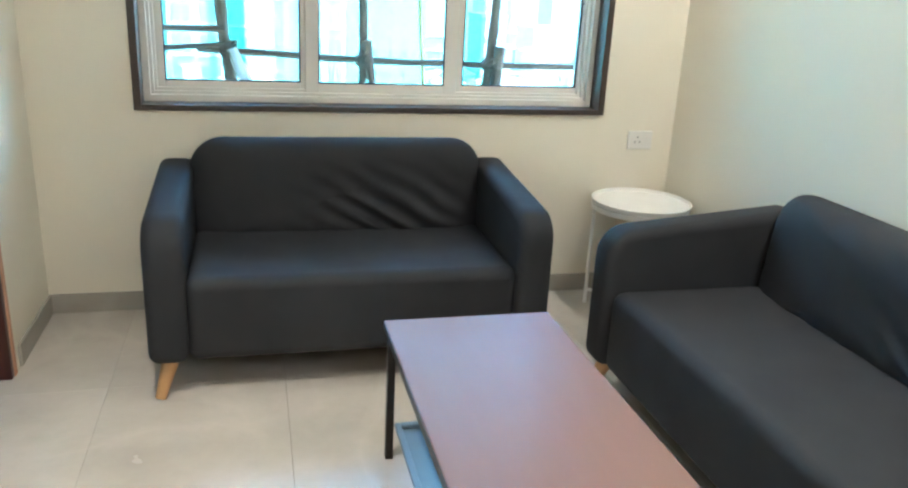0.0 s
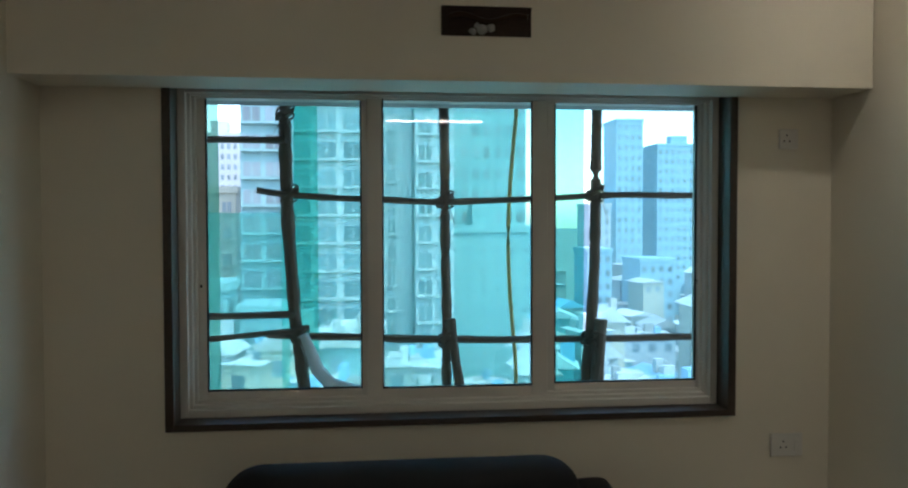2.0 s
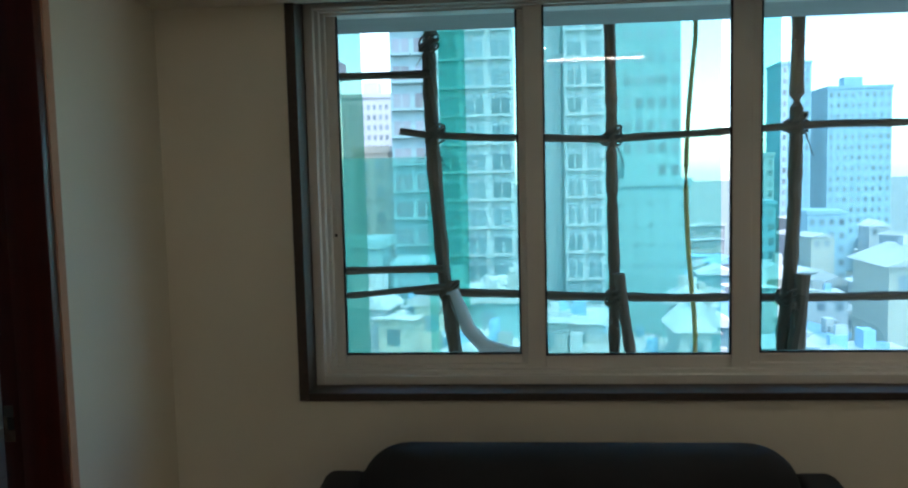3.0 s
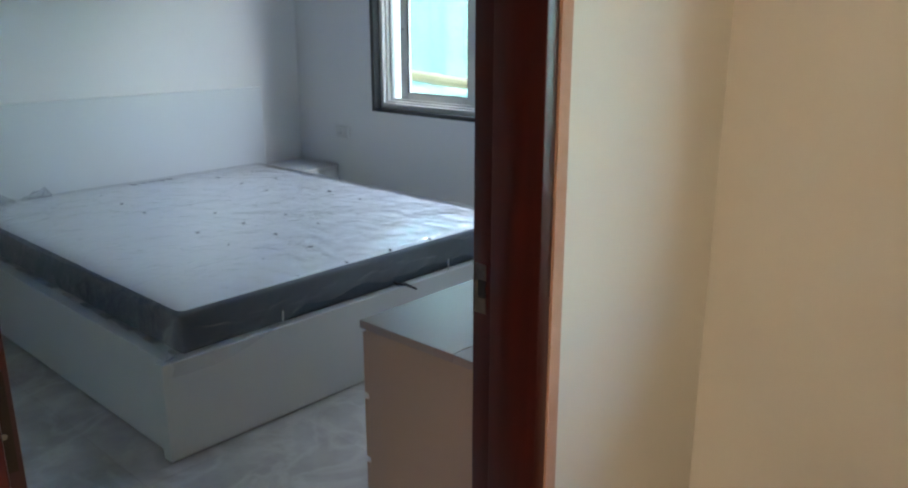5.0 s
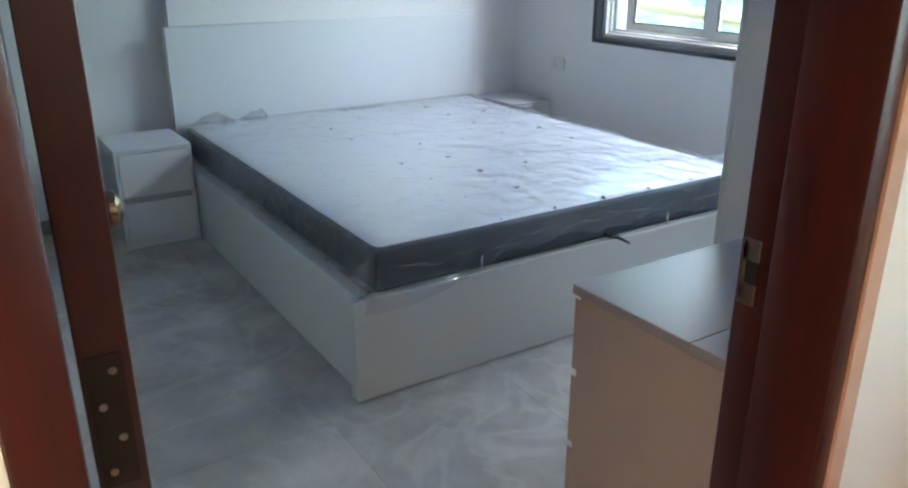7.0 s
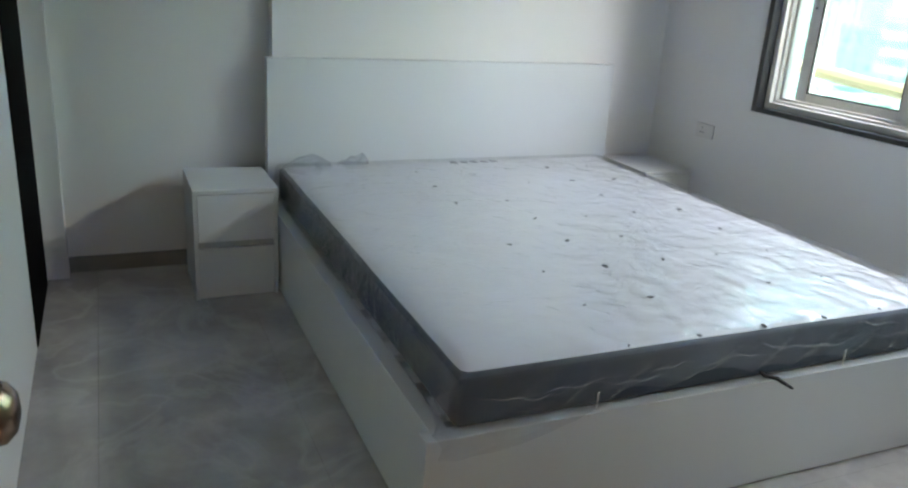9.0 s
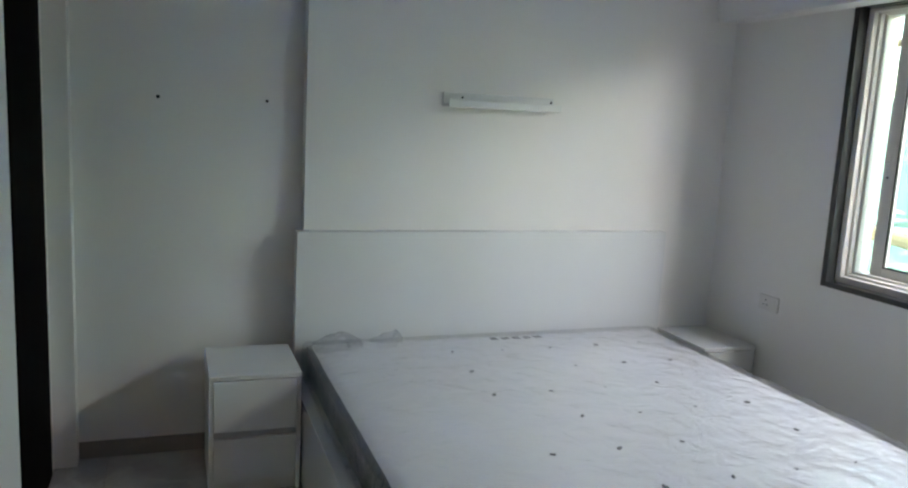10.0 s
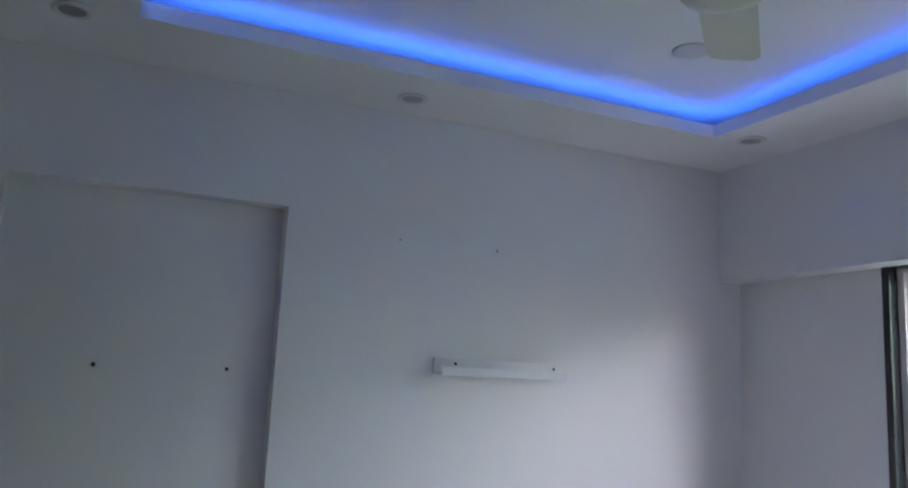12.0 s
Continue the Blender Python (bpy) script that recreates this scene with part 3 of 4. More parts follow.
            ring = []
            for px, pz in out:
                x, z = px * rr, cz + (pz - cz) * rr
                y = depth * (1 - rr ** 5) ** 0.5 if rr < 1 else 0
                if sgn < 0:
                    u, v = x / bw, (z - z0) / (z1 - z0)
                    g = math.exp(-((u - 0.35) / 0.42) ** 2 - ((v - 0.32) / 0.3) ** 2)
                    y -= 0.016 * g * (math.sin((x * 0.75 + z * 1.25) * 55 + 2.2 * noise.noise(Vector((x * 5, z * 5, 0)))) - 0.2) * (1 - rr ** 6)
                    y += 0.006 * noise.noise(Vector((x * 4, z * 6, 3))) * (1 - rr ** 6)
                    y += 0.010 * math.exp(-(v / 0.12) ** 2) * math.sin(x * 40 + 3 * noise.noise(Vector((x * 6, 0, 1)))) * (1 - rr ** 6)
                ring.append(bm.verts.new((x, YB + sgn * y + 0.10 * (z - cz), z)))
            rings.append(ring)
        c = bm.verts.new((0, YB + sgn * depth, cz))
        n = len(out)
        for k in range(n):
            bm.faces.new((c, rings[0][k], rings[0][(k + 1) % n]))
        for a, b in zip(rings, rings[1:]):
            for k in range(n):
                bm.faces.new((a[k], b[k], b[(k + 1) % n], a[(k + 1) % n]))
    side(-1, 0.10)
    side(1, 0.10)
    bmesh.ops.remove_doubles(bm, verts=bm.verts, dist=0.0008)
    bmesh.ops.recalc_face_normals(bm, faces=bm.faces)
    part("backrest", bm, LEATHERETTE, s, "creased upholstered backrest", smooth=True)
    bm = bmesh.new()
    soft_slab(bm, rounded(0.27, D / 2, 0.14, 0.70, (0.045, 0.045, 0.055, 0.05)), -bw - 0.02, bw + 0.02, 0.03)
    part("back_frame", bm, LEATHERETTE, s, smooth=True)
    for sg in (-1, 1):
        bm = bmesh.new()
        f0, b0, arm = -D / 2 - 0.005, D / 2 - 0.01, []
        for cy, cz2, rr, a0 in ((f0 + 0.05, 0.18, 0.05, 180), (b0 - 0.05, 0.18, 0.05, 270), (b0 - 0.07, 0.635, 0.07, 0), (f0 + 0.115, 0.535, 0.115, 90)):
            arm += [(cy + rr * math.cos(radians(a0 + 15 * k)), cz2 + rr * math.sin(radians(a0 + 15 * k))) for k in range(7)]
        soft_slab(bm, arm, sg * (W - 0.135), sg * W, 0.038)
        part("armrest", bm, LEATHERETTE, s, smooth=True)
    for sx in (-1, 1):
        for sy in (-1, 1):
            bm = bmesh.new()
            rod(bm, (sx * (W - 0.07), sy * (D / 2 - 0.07), 0.135), (sx * (W - 0.03), sy * (D / 2 - 0.025), 0.0), 0.03, 0.019, 16)
            part("leg", bm, LEG_WOOD, s, "tapered pale wooden leg", smooth=True)
    return s


s1 = sofa(pose(1.215, -0.455, 0), "charcoal two-seat sofa with creased back under the window")
sofa(pose(2.437, -1.885, 0, 0, 0, -90), "long charcoal sofa with wooden legs along the side wall", 0.95)

tb = thing("coffee_table", pose(1.495, -1.86, 0), "low red-brown laminate coffee table with black legs", "coffee table")
one("tabletop", [(-0.262, 0.262, -0.6, 0.6, 0.43, 0.452)], TABLE_TOP, tb, bev=0.0025)
one("edge_band", [(-0.264, -0.2622, -0.598, 0.598, 0.432, 0.449)], TABLE_METAL, tb, "dark edge strip")
for sx in (-1, 1):
    for sy in (-1, 1):
        one("leg", [(sx * 0.245 - 0.012, sx * 0.245 + 0.012, sy * 0.555 - 0.012, sy * 0.555 + 0.012, 0, 0.40)], TABLE_METAL, tb, bev=0.003)
bm = bmesh.new()
for sy in (-1, 1):
    bx(bm, -0.25, 0.25, sy * 0.555 - 0.011, sy * 0.555 + 0.011, 0.4, 0.43, 0.002)
for sx in (-1, 1):
    bx(bm, sx * 0.245 - 0.011, sx * 0.245 + 0.011, -0.543, 0.543, 0.4, 0.43, 0.002)
part("apron", bm, TABLE_METAL, tb)
bm = bmesh.new()
bx(bm, -0.225, 0.225, -0.54, 0.54, 0.105, 0.115, 0.002)
bx(bm, -0.232, -0.212, -0.545, 0.545, 0.1155, 0.13, 0.004)
bx(bm, 0.212, 0.232, -0.545, 0.545, 0.1155, 0.13, 0.004)
bx(bm, -0.212, 0.212, 0.525, 0.545, 0.1155, 0.13, 0.004)
bx(bm, -0.212, 0.212, -0.545, -0.525, 0.1155, 0.13, 0.004)
part("lower_shelf", bm, TRAY_BLUE, tb, "blue-grey lower shelf with a raised rim", smooth=True)

gt = thing("side_table", pose(2.575, -0.255, 0), "round white steel tray side table in the corner", "side table")
bm = bmesh.new()
lathe(bm, [(0.0, 0.508), (0.215, 0.508), (0.222, 0.512), (0.226, 0.53), (0.222, 0.532), (0.217, 0.516), (0.0, 0.514)], n=56)
part("tray", bm, WHITE_METAL, gt, smooth=True)
bm = bmesh.new()
lathe(bm, [(0.216, 0.485), (0.221, 0.485), (0.221, 0.5075), (0.216, 0.5075), (0.216, 0.485)][:4], n=56)
part("rim_band", bm, WHITE_METAL, gt, smooth=True)
for k in range(4):
    a = radians(45 + 90 * k + 20)
    bm = bmesh.new()
    rod(bm, (0.205 * math.cos(a), 0.205 * math.sin(a), 0.0), (0.205 * math.cos(a), 0.205 * math.sin(a), 0.5), 0.008, n=12)
    part("leg", bm, WHITE_METAL, gt, smooth=True)
for k in range(2):
    a, b = radians(65 + 90 * k), radians(245 + 90 * k)
    bm = bmesh.new()
    rod(bm, (0.2 * math.cos(a), 0.2 * math.sin(a), 0.05 + 0.0155 * k), (0.2 * math.cos(b), 0.2 * math.sin(b), 0.05 + 0.0155 * k), 0.0075, n=10)
    part("cross_bar", bm, WHITE_METAL, gt, smooth=True)


def socket(m, w, h, label):
    """A switch plate whose back lies on a wall, facing -y."""
    s = thing("socket", m, label, "socket", "wall sockets")
    one("plate", [(-w / 2, w / 2, -0.011, -0.0005, -h / 2, h / 2)], PLASTIC, s, bev=0.004)
    one("switch", [(w * 0.22, w * 0.40, -0.015, -0.0115, -h * 0.25, h * 0.25)], PLASTIC, s, bev=0.0015)
    bm = bmesh.new()
    for dx, dz in ((0, 0.014), (-0.011, -0.008), (0.011, -0.008)):
        rod(bm, (-w * 0.12 + dx, -0.0125, dz), (-w * 0.12 + dx, -0.0112, dz), 0.0035, n=10)
    part("pin_holes", bm, RUBBER, s)


socket(pose(2.66, 0, 0.758), 0.125, 0.088, "white double wall socket on the cream wall")
socket(pose(2.655, 0, 1.905), 0.075, 0.075, "small white switch plate high on the cream wall")
socket(pose(-3.345, BY, 0.715), 0.13, 0.075, "white double wall socket on the bedroom wall")

# broken-out duct slot in the beam
vt = thing("duct_slot", pose(1.487, -0.238, 2.248), "rough rectangular duct hole with torn edge", "duct hole")
# Flat dark panel on the beam for the shade inside the hole.
bm = bmesh.new()
bx(bm, -0.144, 0.144, -0.003, -0.0008, -0.044, 0.044)
part("shade_panel", bm, SHADOW_VOID, vt)
bm = bmesh.new()
tube_along(bm, [(-0.13 + 0.026 * k, -0.012 - 0.006 * math.sin(k * 1.3), 0.012 + 0.012 * math.sin(k * 0.9)) for k in range(11)], [0.009] * 11, 8)
part("pipe_stub", bm, DARK_STEEL, vt, "dark pipe stub", smooth=True)
bm = bmesh.new()
bx(bm, -0.146, 0.146, -0.007, -0.0005, 0.044, 0.052, 0.002)
bx(bm, -0.152, -0.144, -0.007, -0.0005, -0.044, 0.052, 0.002)
part("chipped_edge", bm, SHADOW_VOID, vt)
bm = bmesh.new()
for k, (q, rr) in enumerate(((-0.05, 0.012), (-0.02, 0.018), (0.01, 0.014), (-0.035, 0.01))):
    bmesh.ops.create_icosphere(bm, subdivisions=2, radius=rr, matrix=Matrix.Translation((q, -0.008, -0.03 + 0.006 * k)))
for v in bm.verts:
    v.co += 0.004 * noise.noise_vector(v.co * 90)
part("plaster_lump", bm, CONCRETE, vt, "grey crumbled plaster", smooth=True)


# ---- bedroom furniture ----
BX0, BX1, BYA, BYB = -3.745, -1.576, -0.458, 1.44
bed = thing("bed", pose(-2.66, 0.49, 0), "white foil double bed frame with plain headboard", "bed")
ox, oy = -2.66, 0.49
one("headboard", [(HX + 0.002 - ox, BX0 - ox, -0.422 - oy, BYB - oy, 0, 1.0)], FOIL_WHITE, bed, bev=0.002)
one("footboard", [(BX1 - 0.05 - ox, BX1 - ox, BYA - oy, BYB + 0.02 - oy, 0.006, 0.353)], FOIL_WHITE, bed, bev=0.002)
one("side_rail", [(BX0 - ox, BX1 - 0.0505 - ox, BYA + 0.026 - oy, BYA + 0.074 - oy, 0.006, 0.352)], FOIL_WHITE, bed, bev=0.002)
one("side_rail", [(BX0 - ox, BX1 - 0.05 - ox, BYB - 0.05 - oy, BYB + 0.016 - oy, 0.006, 0.352)], FOIL_WHITE, bed, bev=0.002)
# Thin strip coloured as the shade under the bed frame.
one("plinth", [(BX0 - ox, BX1 - 0.01 - ox, BYA + 0.036 - oy, BYB - oy, 0.0005, 0.0055)], FOIL_SHADED, bed, "strip darkened as shade under the bed")
for k in range(12):
    x = BX0 + 0.1 + k * 0.17 - ox
    one("slat", [(x, x + 0.09, BYA + 0.075 - oy, BYB - 0.051 - oy, 0.33, 0.3525)], FOIL_WHITE, bed)
for yy in (0.02, 0.9):
    bm = bmesh.new()
    tube_along(bm, [(-1.588 - ox, yy - oy, 0.353), (-1.588 - ox, yy - oy, 0.40), (-1.589 - ox, yy + 0.004 - oy, 0.404)], [0.0027] * 3, 8)
    part("mattress_stop", bm, WHITE_METAL, bed, "thin white wire mattress stop", smooth=True)

MX0, MX1, MY0, MY1, MZ0, MZ1 = -3.735, -1.602, -0.374, 1.385, 0.3535, 0.505
mt = thing("mattress", pose(ox, oy, MZ0), "white mattress with slate border, still in clear plastic", "mattress")


def swell(x, y):
    """Height of the mattress top above its edge."""
    u, v = (x - (MX0 + MX1) / 2) / ((MX1 - MX0) / 2), (y - (MY0 + MY1) / 2) / ((MY1 - MY0) / 2)
    e = max(0.0, 1 - max(abs(u), abs(v)) ** 10)
    return 0.022 * e + 0.007 * noise.noise(Vector((x * 2.3, y * 2.3, 0))) * e + 0.003 * noise.noise(Vector((x * 8, y * 8, 5))) * e


bm = bmesh.new()
nx, ny = 72, 60
grid = [[None] * (ny + 1) for _ in range(nx + 1)]
for i in range(nx + 1):
    for j in range(ny + 1):
        x, y = MX0 + 0.003 + (MX1 - MX0 - 0.006) * i / nx, MY0 + 0.003 + (MY1 - MY0 - 0.006) * j / ny
        grid[i][j] = bm.verts.new((x - ox, y - oy, MZ1 - MZ0 - 0.004 - (0.012 if i in (0, nx) or j in (0, ny) else 0.0) + swell(x, y)))
for i in range(nx):
    for j in range(ny):
        bm.faces.new((grid[i][j], grid[i + 1][j], grid[i + 1][j + 1], grid[i][j + 1]))
part("top_panel", bm, TICKING, mt, "white quilted top panel", smooth=True)
bm = bmesh.new()
bx(bm, MX0 - ox, MX1 - ox, MY0 - oy, MY1 - oy, 0.0, MZ1 - MZ0 - 0.006, 0.02, 4)
part("border", bm, BAND, mt, "slate grey side border", smooth=True)
bm = bmesh.new()
tube_along(bm, [(MX0 + 0.01 - ox, MY0 + 0.006 - oy, 0.132), (MX1 - 0.006 - ox, MY0 + 0.006 - oy, 0.132), (MX1 - 0.006 - ox, MY1 - 0.006 - oy, 0.132), (MX0 + 0.01 - ox, MY1 - 0.006 - oy, 0.132)], [0.007] * 4, 8)
part("piping", bm, BAND, mt, smooth=True)
bm = bmesh.new()
bmesh.ops.create_icosphere(bm, subdivisions=1, radius=0.0095, matrix=Matrix.Diagonal((1.3, 0.7, 0.45, 1)))
tuft_mesh = finish("tuft", bm, TUFT)
for r in range(8):
    for c in range(5):
        x, y = -3.44 + 0.263 * r, 0.205 + 0.232 * c - 0.012 * r
        if (r + 2 * c) % 7 == 3:
            continue
        o = new("tuft", tuft_mesh)
        o.parent = mt
        o.location = (min(x, MX1 - 0.02) - ox, y - oy, MZ1 - MZ0 + swell(min(x, MX1 - 0.02), y) - 0.001)
        o.rotation_euler = (0, 0, 1.3 * math.sin(5 * r + 3 * c))
        o.scale = (0.85 + 0.3 * math.sin(7 * r + 11 * c),) * 3
# unreadable print near the head, as plain bars
bm = bmesh.new()
for k in range(5):
    bx(bm, MX0 + 0.10 + 0.006 * (k % 2) - ox, MX0 + 0.14 - ox, 0.45 + 0.055 * k - oy, 0.485 + 0.055 * k - oy, MZ1 - MZ0 + 0.0172, MZ1 - MZ0 + 0.0185)
part("printed_mark", bm, TUFT, mt, "faint dark printed mark")

# plastic cover draped over the top and down the sides
bm = bmesh.new()
nx, ny = 150, 130
drop = 0.20
grid = []
for i in range(nx + 1):
    row = []
    for j in range(ny + 1):
        u, v = MX0 - 0.02 + (MX1 + drop - MX0 + 0.02) * i / nx, MY0 - drop * 0.7 + (MY1 - MY0 + drop * 1.4) * j / ny
        x, y = min(u, MX1 + 0.008), max(MY0 - 0.008, min(v, MY1 + 0.008))
        over = max(u - MX1, 0) + max(MY0 - v, 0) + max(v - MY1, 0)
        foot = max(0.0, 1 - (MX1 - x) / 0.7)
        far = max(0.0, (y - 0.4) / 1.0)
        amp = 0.002 + 0.011 * foot * foot + 0.008 * far * far
        z = MZ1 + 0.007 + swell(x, y) - over
        f = amp * (abs(noise.noise(Vector((u * 5 + v * 2, v * 9 - u * 3, 2)))) + 0.7 * abs(noise.noise(Vector((u * 15, v * 13, 7)))))
        if over > 0:
            g = 0.02 * noise.noise(Vector((u * 7, v * 7, 4))) + 0.3 * f
            fl = min(over / 0.1, 1)
            if u > MX1:
                reach = 0.66 + 1.1 * math.exp(-((v - MY0) / 0.3) ** 2) + 0.35 * math.exp(-((v - MY1) / 0.25) ** 2) + 0.25 * noise.noise(Vector((v * 4, 0, 8)))
                o = (over if v > MY0 else u - MX1) * reach / drop * 0.17
                side = max(MY0 - v, 0)
                fold = 0.5 + 0.5 * math.sin(v * 31 + 40 * o + 3 * noise.noise(Vector((v * 3, 0, 0))) + 9 * o)
                x = MX1 + 0.004 + 0.024 * fl * fold ** 2 + 0.35 * abs(g) * fl
                z = MZ1 + 0.007 + swell(MX1, y) - min(o, 0.138) - 0.3 * side
                if o > 0.138:
                    x = max(x, MX1 + 0.006) + min(o - 0.138, 0.045)
                    z = 0.362 + 0.012 * fold - 0.5 * max(o - 0.175, 0)
                y -= 0.4 * side
            else:
                y += math.copysign(0.004 + 0.01 * fl, v - 0.5) + 0.3 * g * fl
                z = max(z, 0.362 + 0.006 * (1 + noise.noise(Vector((u * 20, v * 20, 1)))))
        else:
            z += f
        row.append(bm.verts.new((x - ox, y - oy, z - MZ0)))
    grid.append(row)
for i in range(nx):
    for j in range(ny):
        bm.faces.new((grid[i][j], grid[i + 1][j], grid[i + 1][j + 1], grid[i][j + 1]))
part("plastic_wrap", bm, WRAP, mt, "crinkled clear plastic cover", smooth=True)
# creases of the gathered cover; milky tubes put their highlights into colour
fold_rng = random.Random(12)
for k in range(10):
    bm = bmesh.new()
    y0, run = MY0 + 0.03 + k * 0.165 + fold_rng.uniform(-0.04, 0.04), fold_rng.uniform(0.14, 0.34)
    fall, z0 = fold_rng.uniform(-0.02, 0.05), fold_rng.uniform(-0.075, 0.004)
    pts, rad = [], []
    for q in range(17):
        f = q / 16
        yy = min(max(y0 + run * f, MY0 - 0.03), MY1)
        zz = max(MZ1 + z0 - fall * f ** 1.6 + 0.006 * math.sin(7 * f + k) + 0.004 * math.sin(17 * f + 3 * k), 0.366)
        back = max(0.0, (zz - MZ1 + 0.004)) * 3
        pts.append((MX1 + 0.024 - back + 0.008 * math.sin(5 * f + 2 * k) - ox, yy - oy, zz - MZ0))
        rad.append((0.0004 + 0.0019 * math.sin(math.pi * f) ** 2) * fold_rng.uniform(0.4, 1.3))
    tube_along(bm, pts, rad, 6)
    part("crease", bm, WRAP_FOLD_GLINT, mt, "plastic crease with its highlight as a milky tone", smooth=True)
# bunched film at the corners
for cx, cy, rx, ry, rz in ((-3.65, -0.25, 0.09, 0.13, 0.05), (-3.69, -0.02, 0.045, 0.08, 0.05), (-1.66, 1.35, 0.12, 0.05, 0.06)):
    bm = bmesh.new()
    bmesh.ops.create_icosphere(bm, subdivisions=4, radius=1.0, matrix=Matrix.Translation((cx - ox, cy - oy, MZ1 - MZ0)) @ Matrix.Diagonal((rx, ry, rz, 1)))
    for v in bm.verts:
        v.co += 0.03 * noise.noise_vector(v.co * 14) + 0.014 * noise.noise_vector(v.co * 35)
    part("wrap_knot", bm, WRAP, mt, "bunched clear plastic", smooth=True)
bm = bmesh.new()
tube_along(bm, [(-1.605 - ox, 0.585 - oy, 0.02), (-1.59 - ox, 0.59 - oy, 0.012), (-1.57 - ox, 0.62 - oy, 0.008), (-1.535 - ox, 0.65 - oy, -0.012)], [0.006, 0.007, 0.007, 0.004], 8)
part("strap_end", bm, RUBBER, mt, "black strap end poking out", smooth=True)


def nightstand(m, w, label):
    n = thing("nightstand", m, label, "nightstand", "bedside units")
    d, h = 0.40, 0.49          # front towards +x
    one("side_panel", [(0, d - 0.004, -w / 2, -w / 2 + 0.016, 0, h - 0.019)], FOIL_WHITE, n, bev=0.001)
    one("side_panel", [(0, d - 0.004, w / 2 - 0.016, w / 2, 0, h - 0.019)], FOIL_WHITE, n, bev=0.001)
    one("top", [(0, d, -w / 2, w / 2, h - 0.018, h)], FOIL_WHITE, n, bev=0.0015)
    one("back_panel", [(0.002, 0.01, -w / 2 + 0.0165, w / 2 - 0.0165, 0.01, h - 0.02)], FOIL_WHITE, n)
    for z0, z1, g in ((0.262, 0.468, 0.0), (0.055, 0.232, 0.0)):
        bm = bmesh.new()
        bx(bm, d - 0.018, d, -w / 2 + 0.0175, w / 2 - 0.0175, z0, z1, 0.0015)
        part("drawer_front", bm, FOIL_WHITE, n)
    # Recess shade comes from the darker board colour.
    one("grip_rail", [(d - 0.045, d - 0.019, -w / 2 + 0.0175, w / 2 - 0.0175, 0.222, 0.272)], FOIL_SHADED, n, "grip recess with shade in its colour")
    one("plinth", [(d - 0.03, d - 0.012, -w / 2 + 0.0175, w / 2 - 0.0175, 0.004, 0.052)], FOIL_WHITE, n)
    return n


nightstand(pose(HX + 0.0, -0.6185, 0), 0.353, "white two-drawer bedside unit beside the bed")
nightstand(pose(HX + 0.012, 1.6165, 0), 0.30, "white two-drawer bedside unit between bed and window wall")

dr = thing("dresser", pose(-0.40, -0.03, 0), "pinkish tan chest of drawers with a pale top", "dresser")
one("side_panel", [(-0.215, 0.225, -0.392, -0.374, 0, 0.736)], DRESSER, dr, bev=0.001)
one("side_panel", [(-0.215, 0.225, 0.374, 0.392, 0, 0.736)], DRESSER, dr, bev=0.001)
one("top", [(-0.23, 0.06, -0.4, 0.4, 0.737, 0.757)], DRESSER_TOP, dr, bev=0.0015)
one("top", [(0.0615, 0.225, -0.4, 0.4, 0.737, 0.757)], DRESSER_TOP, dr, bev=0.0015)
one("back_panel", [(0.215, 0.223, -0.3735, 0.3735, 0.02, 0.735)], DRESSER, dr)
for k in range(4):
    one("drawer_front", [(-0.232, -0.216, -0.39, 0.39, 0.06 + 0.17 * k, 0.215 + 0.17 * k)], DRESSER, dr, bev=0.0015)
one("plinth", [(-0.205, -0.19, -0.3735, 0.3735, 0.0, 0.055)], DRESSER, dr)

wd = thing("wardrobe", pose(-0.56, 0.80, 0), "tall plain white laminate wardrobe beside the dresser", "wardrobe")
one("side_panel", [(-0.372, 0.38, -0.424, -0.406, 0, 2.0)], FOIL_WHITE, wd, bev=0.0015)
one("side_panel", [(-0.372, 0.38, 0.406, 0.424, 0, 2.0)], FOIL_WHITE, wd, bev=0.0015)
one("top", [(-0.372, 0.38, -0.4055, 0.4055, 1.982, 2.0)], FOIL_WHITE, wd, bev=0.0015)
one("back_panel", [(0.372, 0.38, -0.4055, 0.4055, 0.06, 1.98)], FOIL_WHITE, wd)
one("plinth", [(-0.34, -0.322, -0.4055, 0.4055, 0, 0.06)], FOIL_WHITE, wd)
for sg in (-1, 1):
    one("door", [(-0.39, -0.3735, min(0.0015 * sg, 0.423 * sg), max(0.0015 * sg, 0.423 * sg), 0.065, 1.998)], FOIL_WHITE, wd, bev=0.0015)

ps = thing("picture_ledge", pose(HX, 0.50, 1.567), "short white picture ledge screwed to the wall", "wall shelf")
one("back_plate", [(0.0006, 0.013, -0.275, 0.275, 0, 0.062)], FOIL_WHITE, ps, bev=0.0015)
one("base", [(0.013, 0.085, -0.275, 0.275, 0, 0.012)], FOIL_WHITE, ps, bev=0.0015)
one("front_lip", [(0.085, 0.097, -0.275, 0.275, -0.002, 0.03)], FOIL_WHITE, ps, bev=0.0015)
for yy in (-0.185, 0.26):
    bm = bmesh.new()
    rod(bm, (0.0132, yy, 0.042), (0.0155, yy, 0.042), 0.006, n=12)
    part("screw", bm, RUBBER, ps)

